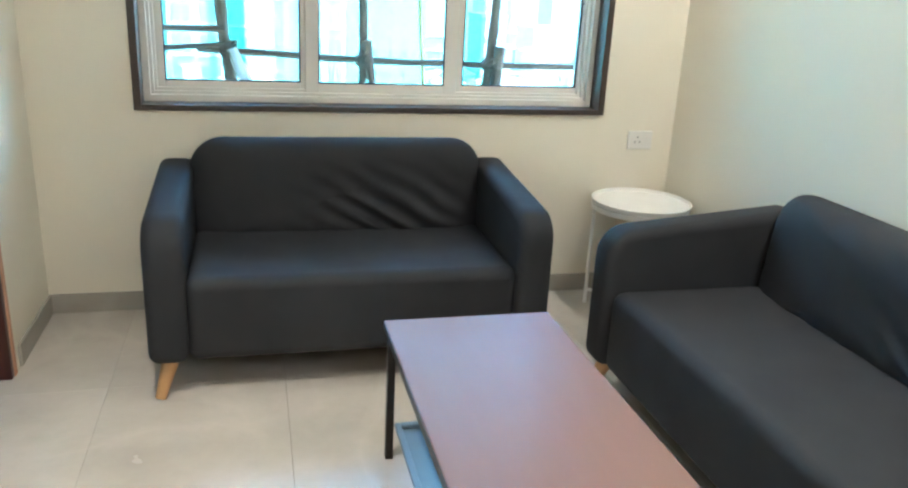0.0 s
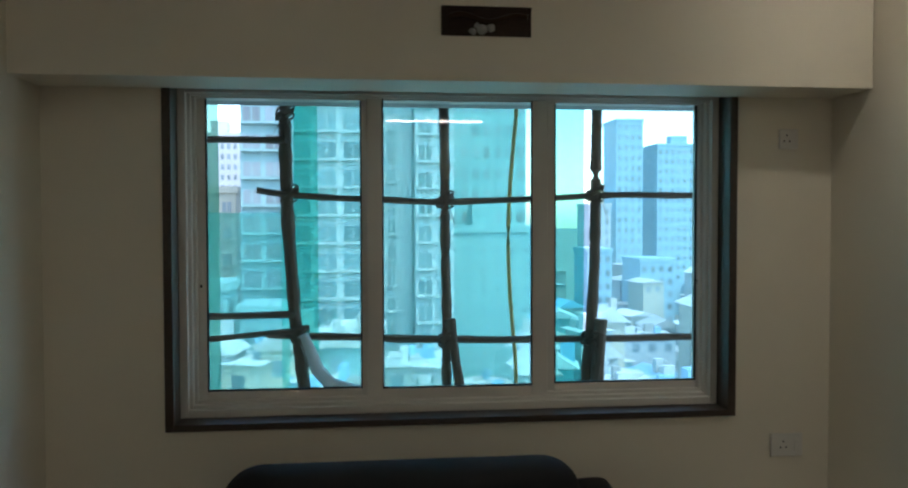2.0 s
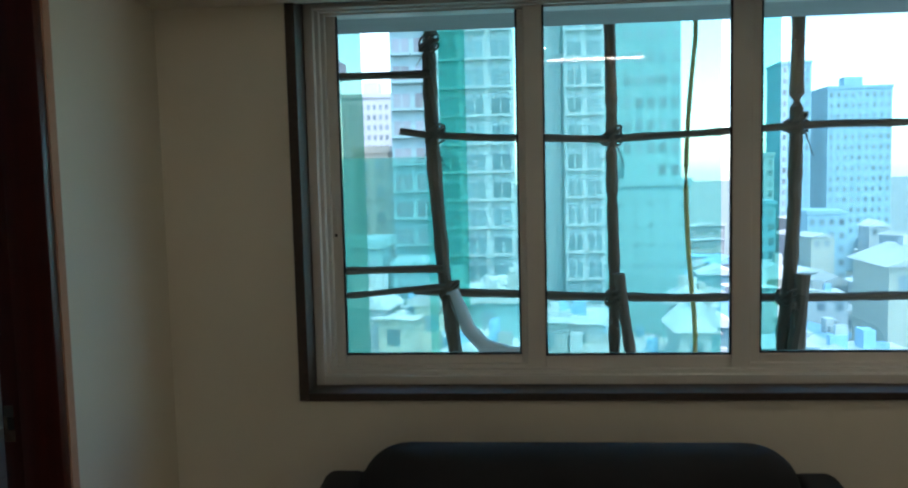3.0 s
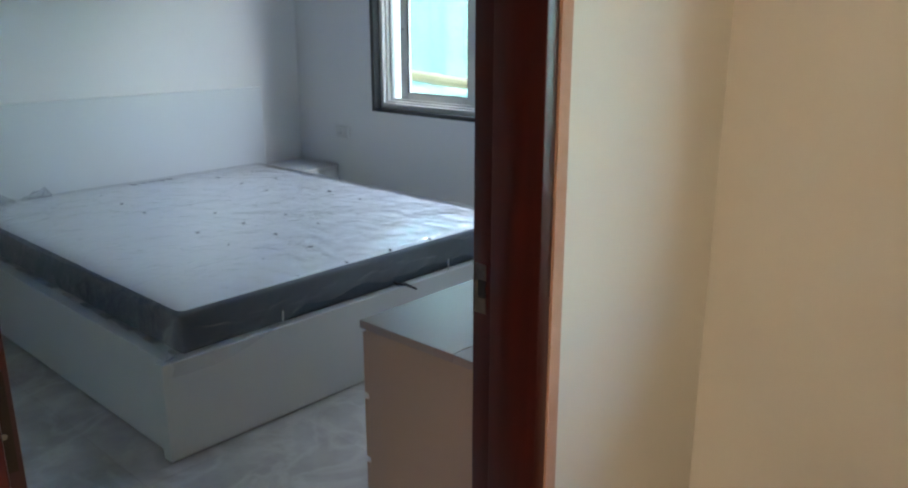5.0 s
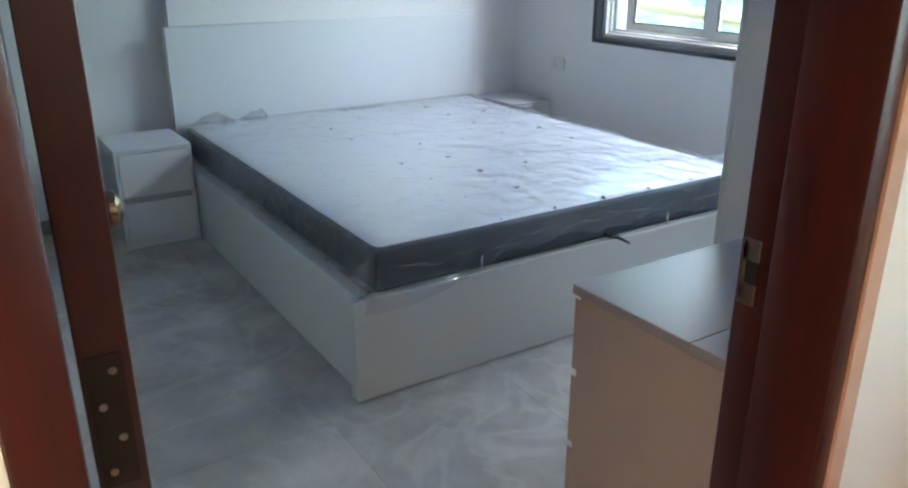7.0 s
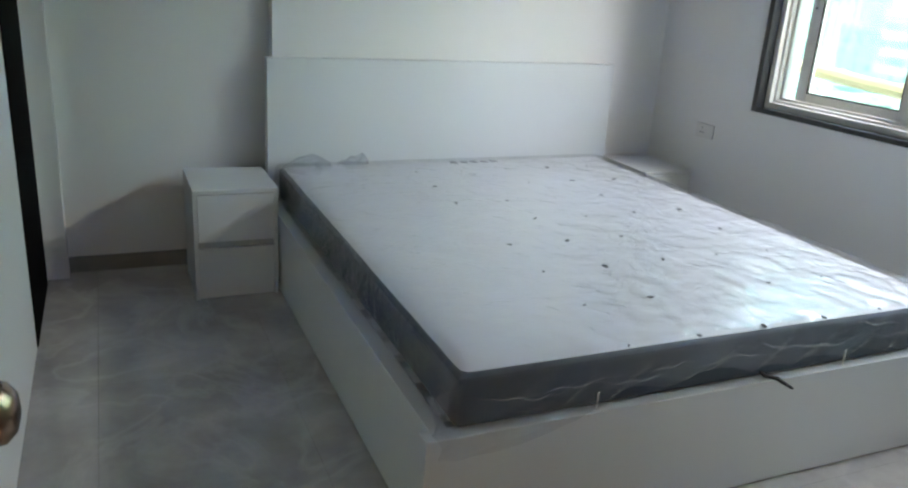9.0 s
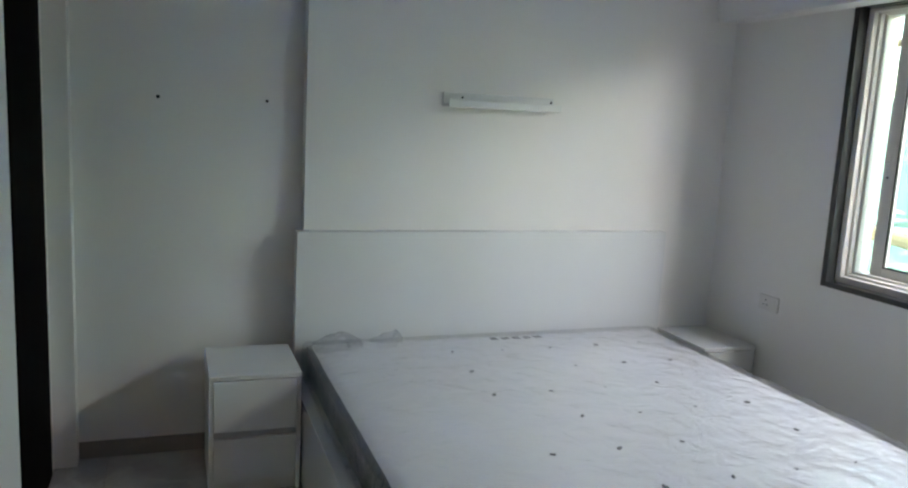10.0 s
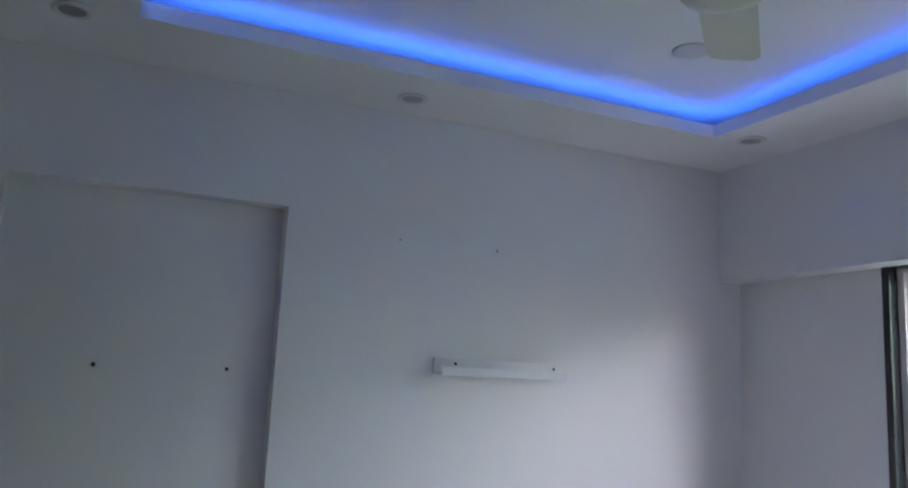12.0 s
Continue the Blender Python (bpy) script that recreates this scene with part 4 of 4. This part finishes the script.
for hx, y, z, q in ((HX - 0.08, -0.977, 1.54, 0.008), (HX - 0.08, -0.539, 1.546, 0.007), (HX, 0.483, 2.076, 0.005), (HX, 0.06, 2.075, 0.0035)):
    pl = thing("wall_plug", pose(hx, y, z), "small dark plastic plug stuck in the plaster", "wall plug", "empty wall plugs")
    bm = bmesh.new()
    rod(bm, (0.0003, 0, 0), (0.0035, 0, 0), q, q * 0.8, 12)
    part("plug", bm, RUBBER, pl)

# ceiling fan, at rest
fan = thing("ceiling_fan", pose(-2.12, 0.14, BH + 0.125), "cream ceiling fan at rest under the raised ceiling", "ceiling fan")
bm = bmesh.new()
lathe(bm, [(0.0, 0), (0.06, 0), (0.055, -0.03), (0.03, -0.05), (0.0, -0.05)], n=28)
part("canopy", bm, FAN_CREAM, fan, smooth=True)
bm = bmesh.new()
rod(bm, (0, 0, -0.051), (0, 0, -0.235), 0.012, n=14)
part("down_rod", bm, FAN_CREAM, fan, smooth=True)
bm = bmesh.new()
lathe(bm, [(0.0, -0.235), (0.05, -0.235), (0.09, -0.26), (0.105, -0.285), (0.105, -0.32), (0.085, -0.345), (0.04, -0.36), (0.0, -0.36)], n=36)
part("motor", bm, FAN_CREAM, fan, smooth=True)
for k in range(3):
    a = radians(134 + 120 * k)
    rot = Matrix.Rotation(a, 4, "Z") @ Matrix.Translation((0, 0, -0.315)) @ Matrix.Rotation(radians(9), 4, "X")
    bm = bmesh.new()
    prism(bm, rounded(0.08, 0.42, -0.065, 0.065, (0.02, 0.035, 0.035, 0.02), 5), "y", -0.002, 0.002)
    for v in bm.verts:
        v.co = rot @ Vector((v.co.x, v.co.z, v.co.y))
    bl = part("blade", bm, FAN_CREAM, fan)
    bm = bmesh.new()
    bx(bm, 0.06, 0.14, -0.02, 0.02, 0.003, 0.008, 0.001)
    for v in bm.verts:
        v.co = rot @ v.co
    part("blade_bracket", bm, WHITE_METAL, bl)
rg = thing("ceiling_ring", pose(-2.98, 0.79, BH + 0.125), "grey ring of an unlit ceiling spot", "ceiling spot")
bm = bmesh.new()
lathe(bm, [(0.05, -0.0005), (0.064, -0.0005), (0.064, -0.006), (0.05, -0.006)], n=36)
part("bezel", bm, ALU, rg, smooth=True)


# ---- outside: scaffold ----
sc = thing("bamboo_scaffold", pose(1.5, 1.4, -0.6), "tied bamboo scaffold outside the living room window", "scaffold")


def pole(pts, r, parent, base, label="", material=BAMBOO):
    """A bamboo pole with swollen nodes through points."""
    bm = bmesh.new()
    path, rad = [], []
    for a, b in zip(pts, pts[1:]):
        a, b = Vector(a), Vector(b)
        n = max(int((b - a).length / 0.06), 2)
        for k in range(n):
            p = a.lerp(b, k / n)
            path.append(p - Vector(base) + 0.006 * noise.noise_vector(p * 3))
            rad.append(r * (1.14 if len(path) % 6 == 0 else 1.0) * (1 + 0.05 * noise.noise(p * 7)))
    path.append(Vector(pts[-1]) - Vector(base))
    rad.append(r)
    tube_along(bm, path, rad, 10)
    return part("bamboo_pole", bm, material, parent, label, smooth=True)


GZ = -30.0
SB = (1.5, 1.4, -0.6)
pole([(0.90, 1.4, -0.6), (0.765, 1.4, 0.7), (0.71, 1.4, 1.1), (0.675, 1.4, 1.7), (0.665, 1.4, 2.6)], 0.033, sc, SB)
pole([(1.51, 1.4, -0.6), (1.515, 1.4, 0.9), (1.505, 1.4, 1.7), (1.495, 1.4, 2.6)], 0.026, sc, SB)
pole([(2.24, 1.4, -0.6), (2.29, 1.4, 0.8), (2.33, 1.4, 1.4), (2.345, 1.4, 2.6)], 0.03, sc, SB)
pole([(0.53, 1.34, 1.76), (0.68, 1.34, 1.735), (1.1, 1.345, 1.715), (1.5, 1.345, 1.70), (2.3, 1.345, 1.735), (3.4, 1.345, 1.74)], 0.017, sc, SB)
pole([(-0.4, 1.34, 2.02), (0.68, 1.34, 2.02)], 0.018, sc, SB)
pole([(-0.4, 1.34, 1.115), (0.72, 1.34, 1.118)], 0.018, sc, SB)
pole([(-0.4, 1.34, 0.955), (0.3, 1.34, 1.0), (0.72, 1.34, 1.035)], 0.015, sc, SB)
pole([(0.56, 1.46, 1.0), (0.74, 1.46, 0.99), (1.5, 1.46, 0.955), (2.3, 1.46, 0.945), (3.4, 1.46, 0.95)], 0.02, sc, SB)
pole([(1.53, 1.34, 1.08), (1.60, 1.34, 0.55)], 0.026, sc, SB, "short pale bamboo brace")
pole([(2.345, 1.34, 1.07), (2.315, 1.34, 0.5)], 0.034, sc, SB, "short pale bamboo brace")
for (x, z) in ((0.69, 1.73), (1.505, 1.70), (2.325, 1.735), (0.74, 1.0), (1.515, 0.96), (2.3, 0.95), (0.67, 2.15)):
    bm = bmesh.new()
    for k in range(4):
        a = 0.8 * k
        pts = [(x + 0.045 * math.cos(t) - SB[0], 1.39 + 0.075 * math.sin(t) - SB[1], z + 0.035 * math.sin(t + a) + 0.008 * k - SB[2]) for t in (2 * math.pi * q / 14 for q in range(15))]
        tube_along(bm, pts, [0.006] * 15, 5)
    for k in range(3):
        tube_along(bm, [(x - SB[0], 1.31 - SB[1], z - SB[2]), (x - 0.02 + 0.02 * k - SB[0], 1.30 - SB[1], z - 0.05 - SB[2]), (x - 0.05 + 0.05 * k - SB[0], 1.30 - SB[1], z - 0.10 - 0.02 * k - SB[2])], [0.004, 0.003, 0.002], 5)
    part("rope_lashing", bm, ROPE, sc, "dark frayed rope lashing", smooth=True)
pp = thing("drain_pipe", pose(0.9, 1.34, 0.5), "bent pale grey pipe tied to the scaffold", "pipe")
bm = bmesh.new()
tube_along(bm, [(0.755 - 0.9, 0, 0.51), (0.79 - 0.9, 0, 0.43), (0.83 - 0.9, 0, 0.33), (0.90 - 0.9, 0, 0.25), (1.02 - 0.9, 0, 0.21), (1.2 - 0.9, 0, 0.20)], [0.03, 0.033, 0.035, 0.036, 0.036, 0.034], 14)
part("pipe", bm, PIPE, pp, smooth=True)
# far scaffold rail outside the bedroom window
sb = thing("bamboo_rail", pose(-2.0, 2.5, 0.9), "pale bamboo rail outside the bedroom window", "scaffold")
pole([(-4.6, 2.5, 1.12), (-2.9, 2.5, 1.0), (-1.0, 2.5, 0.90)], 0.036, sb, (-2.0, 2.5, 0.9), material=BAMBOO_PALE)
pole([(-4.6, 2.56, 2.02), (-0.5, 2.56, 1.98)], 0.022, sb, (-2.0, 2.5, 0.9), material=BAMBOO_PALE)
for px in (-4.4, -0.7):
    pole([(px, 2.53, GZ), (px, 2.53, 2.6)], 0.03, sb, (-2.0, 2.5, 0.9))
block("sunshade_slab", [(-0.2, 3.2, 0.24, 0.92, 2.135, 2.23), (-4.2, 0.1, BY + 0.24, BY + 0.45, 2.12, 2.2)], CONCRETE, "concrete sunshade slab above the windows", "sunshade")


def net(name, x0, x1, z0, z1, y, material, label, sag=0.04, slant=0.0):
    """A hanging sheet of netting with folds."""
    o = thing(name, pose((x0 + x1) / 2, y, z0), label, "net", "scaffold nets")
    bm = bmesh.new()
    nx, nz = max(int((x1 - x0) / 0.05), 6), 40
    g = []
    for i in range(nx + 1):
        row = []
        for j in range(nz + 1):
            u, v = i / nx, j / nz
            x = x0 + (x1 - x0) * u + slant * math.sin(math.pi * v) * (u if slant > 0 else 1 - u)
            yy = sag * noise.noise(Vector((x * 2.5, v * 1.2, y))) + 0.012 * math.sin(x * 22 + 3 * noise.noise(Vector((x, v * 2, 9))))
            row.append(bm.verts.new((x - (x0 + x1) / 2, yy, (z1 - z0) * v)))
        g.append(row)
    for i in range(nx):
        for j in range(nz):
            bm.faces.new((g[i][j], g[i + 1][j], g[i + 1][j + 1], g[i][j + 1]))
    part("netting", bm, material, o, smooth=True)
    return o


net("scaffold_net", 0.62, 2.06, -0.6, 2.5, 1.62, NET, "green see-through scaffold net behind the bamboo")
net("scaffold_net", -0.6, 0.66, -0.6, 1.65, 1.66, NET, "green see-through scaffold net behind the bamboo")
net("scaffold_net", 0.70, 0.83, 0.9, 2.3, 1.52, NET_DENSE, "bunched green net along a bamboo pole")
ny = net("scaffold_net", 2.08, 2.30, -0.6, 2.5, 1.52, NET_DENSE, "doubled green net hanging beside a bamboo pole")
net("scaffold_net", 2.37, 4.2, -0.6, 2.6, 1.62, NET_HAZE, "faint fine scaffold net beside the bamboo, its tint carrying haze")
net("scaffold_net", -5.6, 0.0, -0.6, 2.7, 3.2, NET_THICK, "green scaffold net outside the bedroom window")
hm = thing("net_hem", pose(1.93, 1.60, -0.6), "yellowed hem of the scaffold net", "net hem")
bm = bmesh.new()
tube_along(bm, [(0.0 - 0.045 * math.sin(math.pi * max(0, min(1, (k / 30 - 0.45) / 0.45))), 0, 3.1 * k / 30) for k in range(31)], [0.012] * 31, 6)
part("hem", bm, NET_YELLOW, hm, smooth=True)


# ---- outside: the town ----
bm = bmesh.new()
bmesh.ops.create_grid(bm, x_segments=2, y_segments=2, size=3000)
GROUND = mat("dusty town ground", (0.22, 0.22, 0.2), (0.12, 0.15, 0.11), rough=0.95, scale=0.05, fine=0.6, bump=0.0)
g = tagged(new("ground", finish("ground", bm, GROUND)), "dusty built-up ground far below", "ground", kind="structure")
g.location = (0, 0, GZ)
T_PALE = mat("pale tower paint", (0.4, 0.41, 0.41), (0.35, 0.36, 0.36), rough=0.85, scale=0.2, fine=3, bump=0.0)
T_GREEN = mat("sea green tower paint", (0.2, 0.33, 0.33), (0.17, 0.29, 0.29), rough=0.85, scale=0.2, fine=3, bump=0.0)
# Haze of distance is mixed into this blue grey base colour.
T_HAZE_BLUE = mat("blue grey tower paint with haze in it", (0.24, 0.37, 0.42), (0.21, 0.33, 0.38), rough=0.85, scale=0.2, fine=3, bump=0.0)
T_CREAM = mat("cream tower paint", (0.4, 0.38, 0.3), (0.35, 0.33, 0.26), rough=0.85, scale=0.2, fine=3, bump=0.0)
T_GLASS = mat("dark tower window", (0.1, 0.14, 0.16), (0.16, 0.2, 0.22), rough=0.2, scale=0.5, fine=3, bump=0.0, vary=0.4)
R_WHITE = mat("pale sheet roof", (0.55, 0.56, 0.56), (0.38, 0.39, 0.38), rough=0.7, scale=0.3, fine=3, bump=0.0, vary=0.2)
R_BLUE = mat("blue tarpaulin roof", (0.2, 0.36, 0.5), (0.16, 0.3, 0.42), rough=0.6, scale=0.3, fine=3, bump=0.0, vary=0.2)
R_GREY = mat("grey cement roof", (0.34, 0.34, 0.32), (0.26, 0.25, 0.23), rough=0.9, scale=0.3, fine=3, bump=0.0, vary=0.25)
LEAFY = mat("tree foliage", (0.05, 0.1, 0.04), (0.03, 0.07, 0.03), rough=0.9, scale=0.6, fine=4, bump=0.0)


def tower(x, y, w, d, top, material, cols, floor_h, ww, wh, label, name="apartment_building", rows=12, ledges=True):
    """A tower block with sunk windows on the face towards the flat."""
    t = thing(name, pose(x, y, GZ), label, "building", "towers of the town")
    H = top - GZ
    one("wall", [(-w / 2, w / 2, 0, d, 0, H)], material, t)
    one("roof", [(-w / 2 - 0.3, w / 2 + 0.3, -0.3, d + 0.3, H, H + 0.9)], material, t)
    if w > 9:
        one("water_tank", [(-w / 6, w / 8, d * 0.3, d * 0.6, H + 0.9, H + 4)], material, t)
    step = w / cols
    bm = bmesh.new()
    bx(bm, -ww / 2, ww / 2, -0.06, 0.3, 0, wh)
    wm = finish("window", bm, T_GLASS)
    if ledges:
        bm = bmesh.new()
        bx(bm, -ww / 2 - 0.2, ww / 2 + 0.2, -0.7, -0.07, -0.35, -0.08)
        bx(bm, -0.06, 0.06, -0.12, -0.062, 0, wh)
        lm = finish("ledge", bm, material)
    for r in range(rows):
        z = H - 2.6 - r * floor_h
        if z < 0.5:
            break
        for c in range(cols):
            px = -w / 2 + step * (c + 0.5)
            o = new("window", wm)
            o.parent = t
            o.location = (px, 0, z)
            if ledges:
                q = new("ledge", lm)
                q.parent = o
    return t


# near towers
tower(-10.6, 88, 5.0, 14, 34, T_GREEN, 2, 3.1, 1.9, 1.6, "sea green tower block with ledged windows", rows=20)
tower(-3.4, 86, 8.6, 16, 36, T_PALE, 3, 3.1, 2.0, 1.7, "pale tower block with square window bays", rows=20)
tower(3.9, 92, 5.0, 14, 40, T_PALE, 1, 3.1, 0.9, 1.4, "pale tower block with a blank stair strip", rows=20)
tower(8.8, 88, 4.4, 14, 36, T_PALE, 2, 3.1, 1.5, 1.6, "pale tower block with ledged windows", rows=20)
tower(17.2, 100, 11.5, 14, 0.0, T_GREEN, 6, 2.6, 0.5, 0.5, "sea green slab block with tiny vents", rows=4, ledges=False)
tower(17.6, 106, 11.0, 14, 34, T_GREEN, 7, 3.0, 0.9, 1.3, "tall sea green block with many small windows", rows=12, ledges=False)
# far towers; the blue grey ones carry distance haze in their paint
tower(-31, 170, 12, 16, 19.5, T_PALE, 9, 2.2, 0.7, 1.1, "distant pale tower with a window grid", rows=16, ledges=False)
tower(-19.3, 108, 4.8, 12, 5.4, T_CREAM, 2, 3.6, 1.2, 1.4, "cream painted low-rise block far off", rows=8)
tower(87, 250, 9, 14, 34, T_HAZE_BLUE, 4, 3.4, 1.0, 1.6, "slender distant tower with haze in its blue grey", rows=14, ledges=False)
tower(106, 250, 19, 14, 26, T_HAZE_BLUE, 9, 3.2, 1.0, 1.5, "distant slab tower with haze in its blue grey", rows=14, ledges=False)
tower(74, 240, 7, 14, 6, T_PALE, 3, 3.2, 1.0, 1.5, "hazy pale distant mid-rise block", rows=10, ledges=False)
tower(74, 190, 9, 14, -9, T_HAZE_BLUE, 4, 3.2, 1.2, 1.5, "mid-rise block far off with haze in its blue grey", rows=6, ledges=False)
tower(56, 180, 6, 12, -6, T_HAZE_BLUE, 3, 3.2, 1.2, 1.5, "mid-rise block far off with haze in its blue grey", rows=6, ledges=False)
tower(-72, 175, 22, 16, 10, T_PALE, 9, 3.1, 1.2, 1.5, "pale distant block seen from the bedroom", rows=12, ledges=False)
tower(-48, 120, 12, 14, -6, T_PALE, 5, 3.1, 1.4, 1.5, "pale block seen from the bedroom", rows=7, ledges=False)
tower(-110, 190, 18, 16, 16, T_HAZE_BLUE, 7, 3.1, 1.2, 1.5, "tower seen from the bedroom with haze in its blue grey", rows=12, ledges=False)
far = random.Random(9)
for k in range(16):
    ty = far.uniform(115, 250)
    tower(-(0.55 + 0.058 * k) * ty, ty, far.uniform(9, 18), 14, far.choice((-8, -3, 2, 9, 18, 27)) + 0.02 * ty, far.choice((T_PALE, T_HAZE_BLUE, T_GREEN, T_PALE)), far.choice((4, 5, 6)), 3.2,
          1.2, 1.5, "hazy distant block beyond the bedroom net", rows=8, ledges=False)
tower(-14, 72, 4.2, 6, -5, T_GREEN, 2, 3.1, 1.2, 1.4, "small green netted block", rows=5, name="low_house")
tower(-8.5, 70, 4, 6, -7, T_GREEN, 2, 3.1, 1.2, 1.4, "small green netted block", rows=5, name="low_house")

rng = random.Random(4)


def low_house(x, y, w, d, h, roof_mat, label):
    t = thing("low_house", pose(x, y, GZ, 0, 0, rng.uniform(-14, 14)), label, "house", "low houses of the town")
    one("wall", [(-w / 2, w / 2, -d / 2, d / 2, 0, h)], rng.choice((T_PALE, T_CREAM, T_GREEN, R_GREY)), t)
    bm = bmesh.new()
    rise = rng.choice((0.15, 0.8, 1.6))
    prism(bm, [(-w / 2 - 0.5, h), (w / 2 + 0.5, h), (0, h + rise)], "y", -d / 2 - 0.5, d / 2 + 0.5)
    part("roof", bm, roof_mat, t)
    bm = bmesh.new()
    for k in range(int(w / 2.4)):
        bx(bm, -w / 2 + 0.8 + 2.4 * k, -w / 2 + 1.9 + 2.4 * k, -d / 2 - 0.04, -d / 2 + 0.05, h - 2.2, h - 0.9)
    if len(bm.verts):
        part("window", bm, T_GLASS, t)
    else:
        bm.free()
    for k in range(rng.choice((1, 2, 3)) if y < 135 else 0):
        sx, sy, a, b = rng.uniform(0.5, 1.4), rng.uniform(0.5, 1.6), rng.uniform(-0.35, 0.3) * w, rng.uniform(-0.4, 0.2) * d
        one("roof_shed", [(a, a + sx, b, b + sy, h + 0.02, h + rise + rng.uniform(0.4, 1.5))], rng.choice((R_GREY, T_PALE, R_WHITE, R_BLUE)), t)


for k in range(64):
    low_house(-25 + 0.82 * k + rng.uniform(-1.5, 1.5), rng.uniform(58, 80), rng.uniform(2.2, 5.0), rng.uniform(3, 6), rng.uniform(11, 21.5),
              rng.choice((R_WHITE, R_WHITE, R_GREY, R_GREY, R_WHITE, R_BLUE)), "small house with a pale sheet roof")
for k in range(90):
    hy = rng.uniform(45, 170)
    low_house(-hy * rng.uniform(0.5, 1.5), hy, rng.uniform(5, 10), rng.uniform(5, 9), rng.uniform(8, 18), rng.choice((R_WHITE, R_WHITE, R_GREY)), "low house with a sheet roof beyond the bedroom net")
for i in range(13):
    for j in range(15):
        y = 64 + 13 * j + rng.uniform(-4, 4)
        x = (i - 7) * (9 + j * 1.25) + rng.uniform(-4, 4) + 4
        if -22 < x < 25 and 80 < y < 122:
            continue
        h = rng.uniform(5, 15) + 0.01 * y + (7 if y < 82 else 0)
        low_house(x, y, rng.uniform(4, 10), rng.uniform(5, 10), h, rng.choice((R_WHITE, R_WHITE, R_WHITE, R_BLUE, R_GREY, R_GREY)),
                  "low house with a sheet roof among others")


def tree(x, y, h):
    t = thing("tree", pose(x, y, GZ), "leafy tree between the low houses", "tree", "trees of the town")
    bm = bmesh.new()
    tube_along(bm, [(0, 0, 0), (0.2, 0.1, h * 0.3), (0.1, -0.2, h * 0.55), (0.3, 0, h * 0.8)], [0.35, 0.28, 0.2, 0.08], 8)
    for k in range(4):
        a = 1.57 * k
        tube_along(bm, [(0.1, 0, h * 0.45), (1.2 * math.cos(a), 1.2 * math.sin(a), h * 0.62), (2.2 * math.cos(a), 2.2 * math.sin(a), h * 0.75)], [0.14, 0.1, 0.04], 6)
    part("trunk", bm, BAMBOO, t)
    vs, fs = [], []
    for k in range(700):
        a, b, r = rng.uniform(0, 6.28), rng.uniform(-1, 1), rng.uniform(0.55, 1.0) * (1 + 0.3 * math.sin(3 * k))
        c = Vector((math.cos(a) * (1 - b * b) ** 0.5 * 3 * r, math.sin(a) * (1 - b * b) ** 0.5 * 3 * r, h * 0.75 + 2.0 * b * r))
        u, v = Vector((rng.uniform(-1, 1), rng.uniform(-1, 1), rng.uniform(-1, 1))).normalized() * 0.32, Vector((rng.uniform(-1, 1), rng.uniform(-1, 1), rng.uniform(-1, 1))).normalized() * 0.32
        n = len(vs)
        vs += [c - u, c + v, c + u, c - v]
        fs.append((n, n + 1, n + 2, n + 3))
    me = bpy.data.meshes.new("crown")
    me.from_pydata([tuple(p) for p in vs], [], fs)
    me.materials.append(LEAFY)
    o = new("crown", me)
    o.parent = t


for k in range(26):
    tree(rng.uniform(-60, 70), rng.uniform(62, 190), rng.uniform(6, 10))

# ---- floor tiles ----
def tiles(parent, x0, x1, y0, y1, w, d, ax, ay, material):
    """Bevelled tiles from a joint at (ax, ay), cut at the walls."""
    meshes = {}
    i0, i1 = math.floor((x0 - ax) / w), math.ceil((x1 - ax) / w)
    j0, j1 = math.floor((y0 - ay) / d), math.ceil((y1 - ay) / d)
    for i in range(i0, i1):
        for j in range(j0, j1):
            a, b = max(ax + w * i, x0) + 0.0003, min(ax + w * (i + 1), x1) - 0.0003
            c, e = max(ay + d * j, y0) + 0.0003, min(ay + d * (j + 1), y1) - 0.0003
            if b - a < 0.01 or e - c < 0.01:
                continue
            key = (round(b - a, 4), round(e - c, 4))
            if key not in meshes:
                bm = bmesh.new()
                bx(bm, -key[0] / 2, key[0] / 2, -key[1] / 2, key[1] / 2, -0.0115, 0.0, 0.0004, 1)
                meshes[key] = finish("tile", bm, material)
            o = new("tile", meshes[key])
            o.parent = parent
            o.location = ((a + b) / 2, (c + e) / 2, 0)


tiles(living_floor, -0.15, WX, -5.2, 0, 0.615, 1.22, 0.34, -0.72, TILE_LIVING)
tiles(bed_floor, HX - 0.08, -0.15, SY, BY, 1.22, 0.61, -0.3, -0.575, TILE_BED)
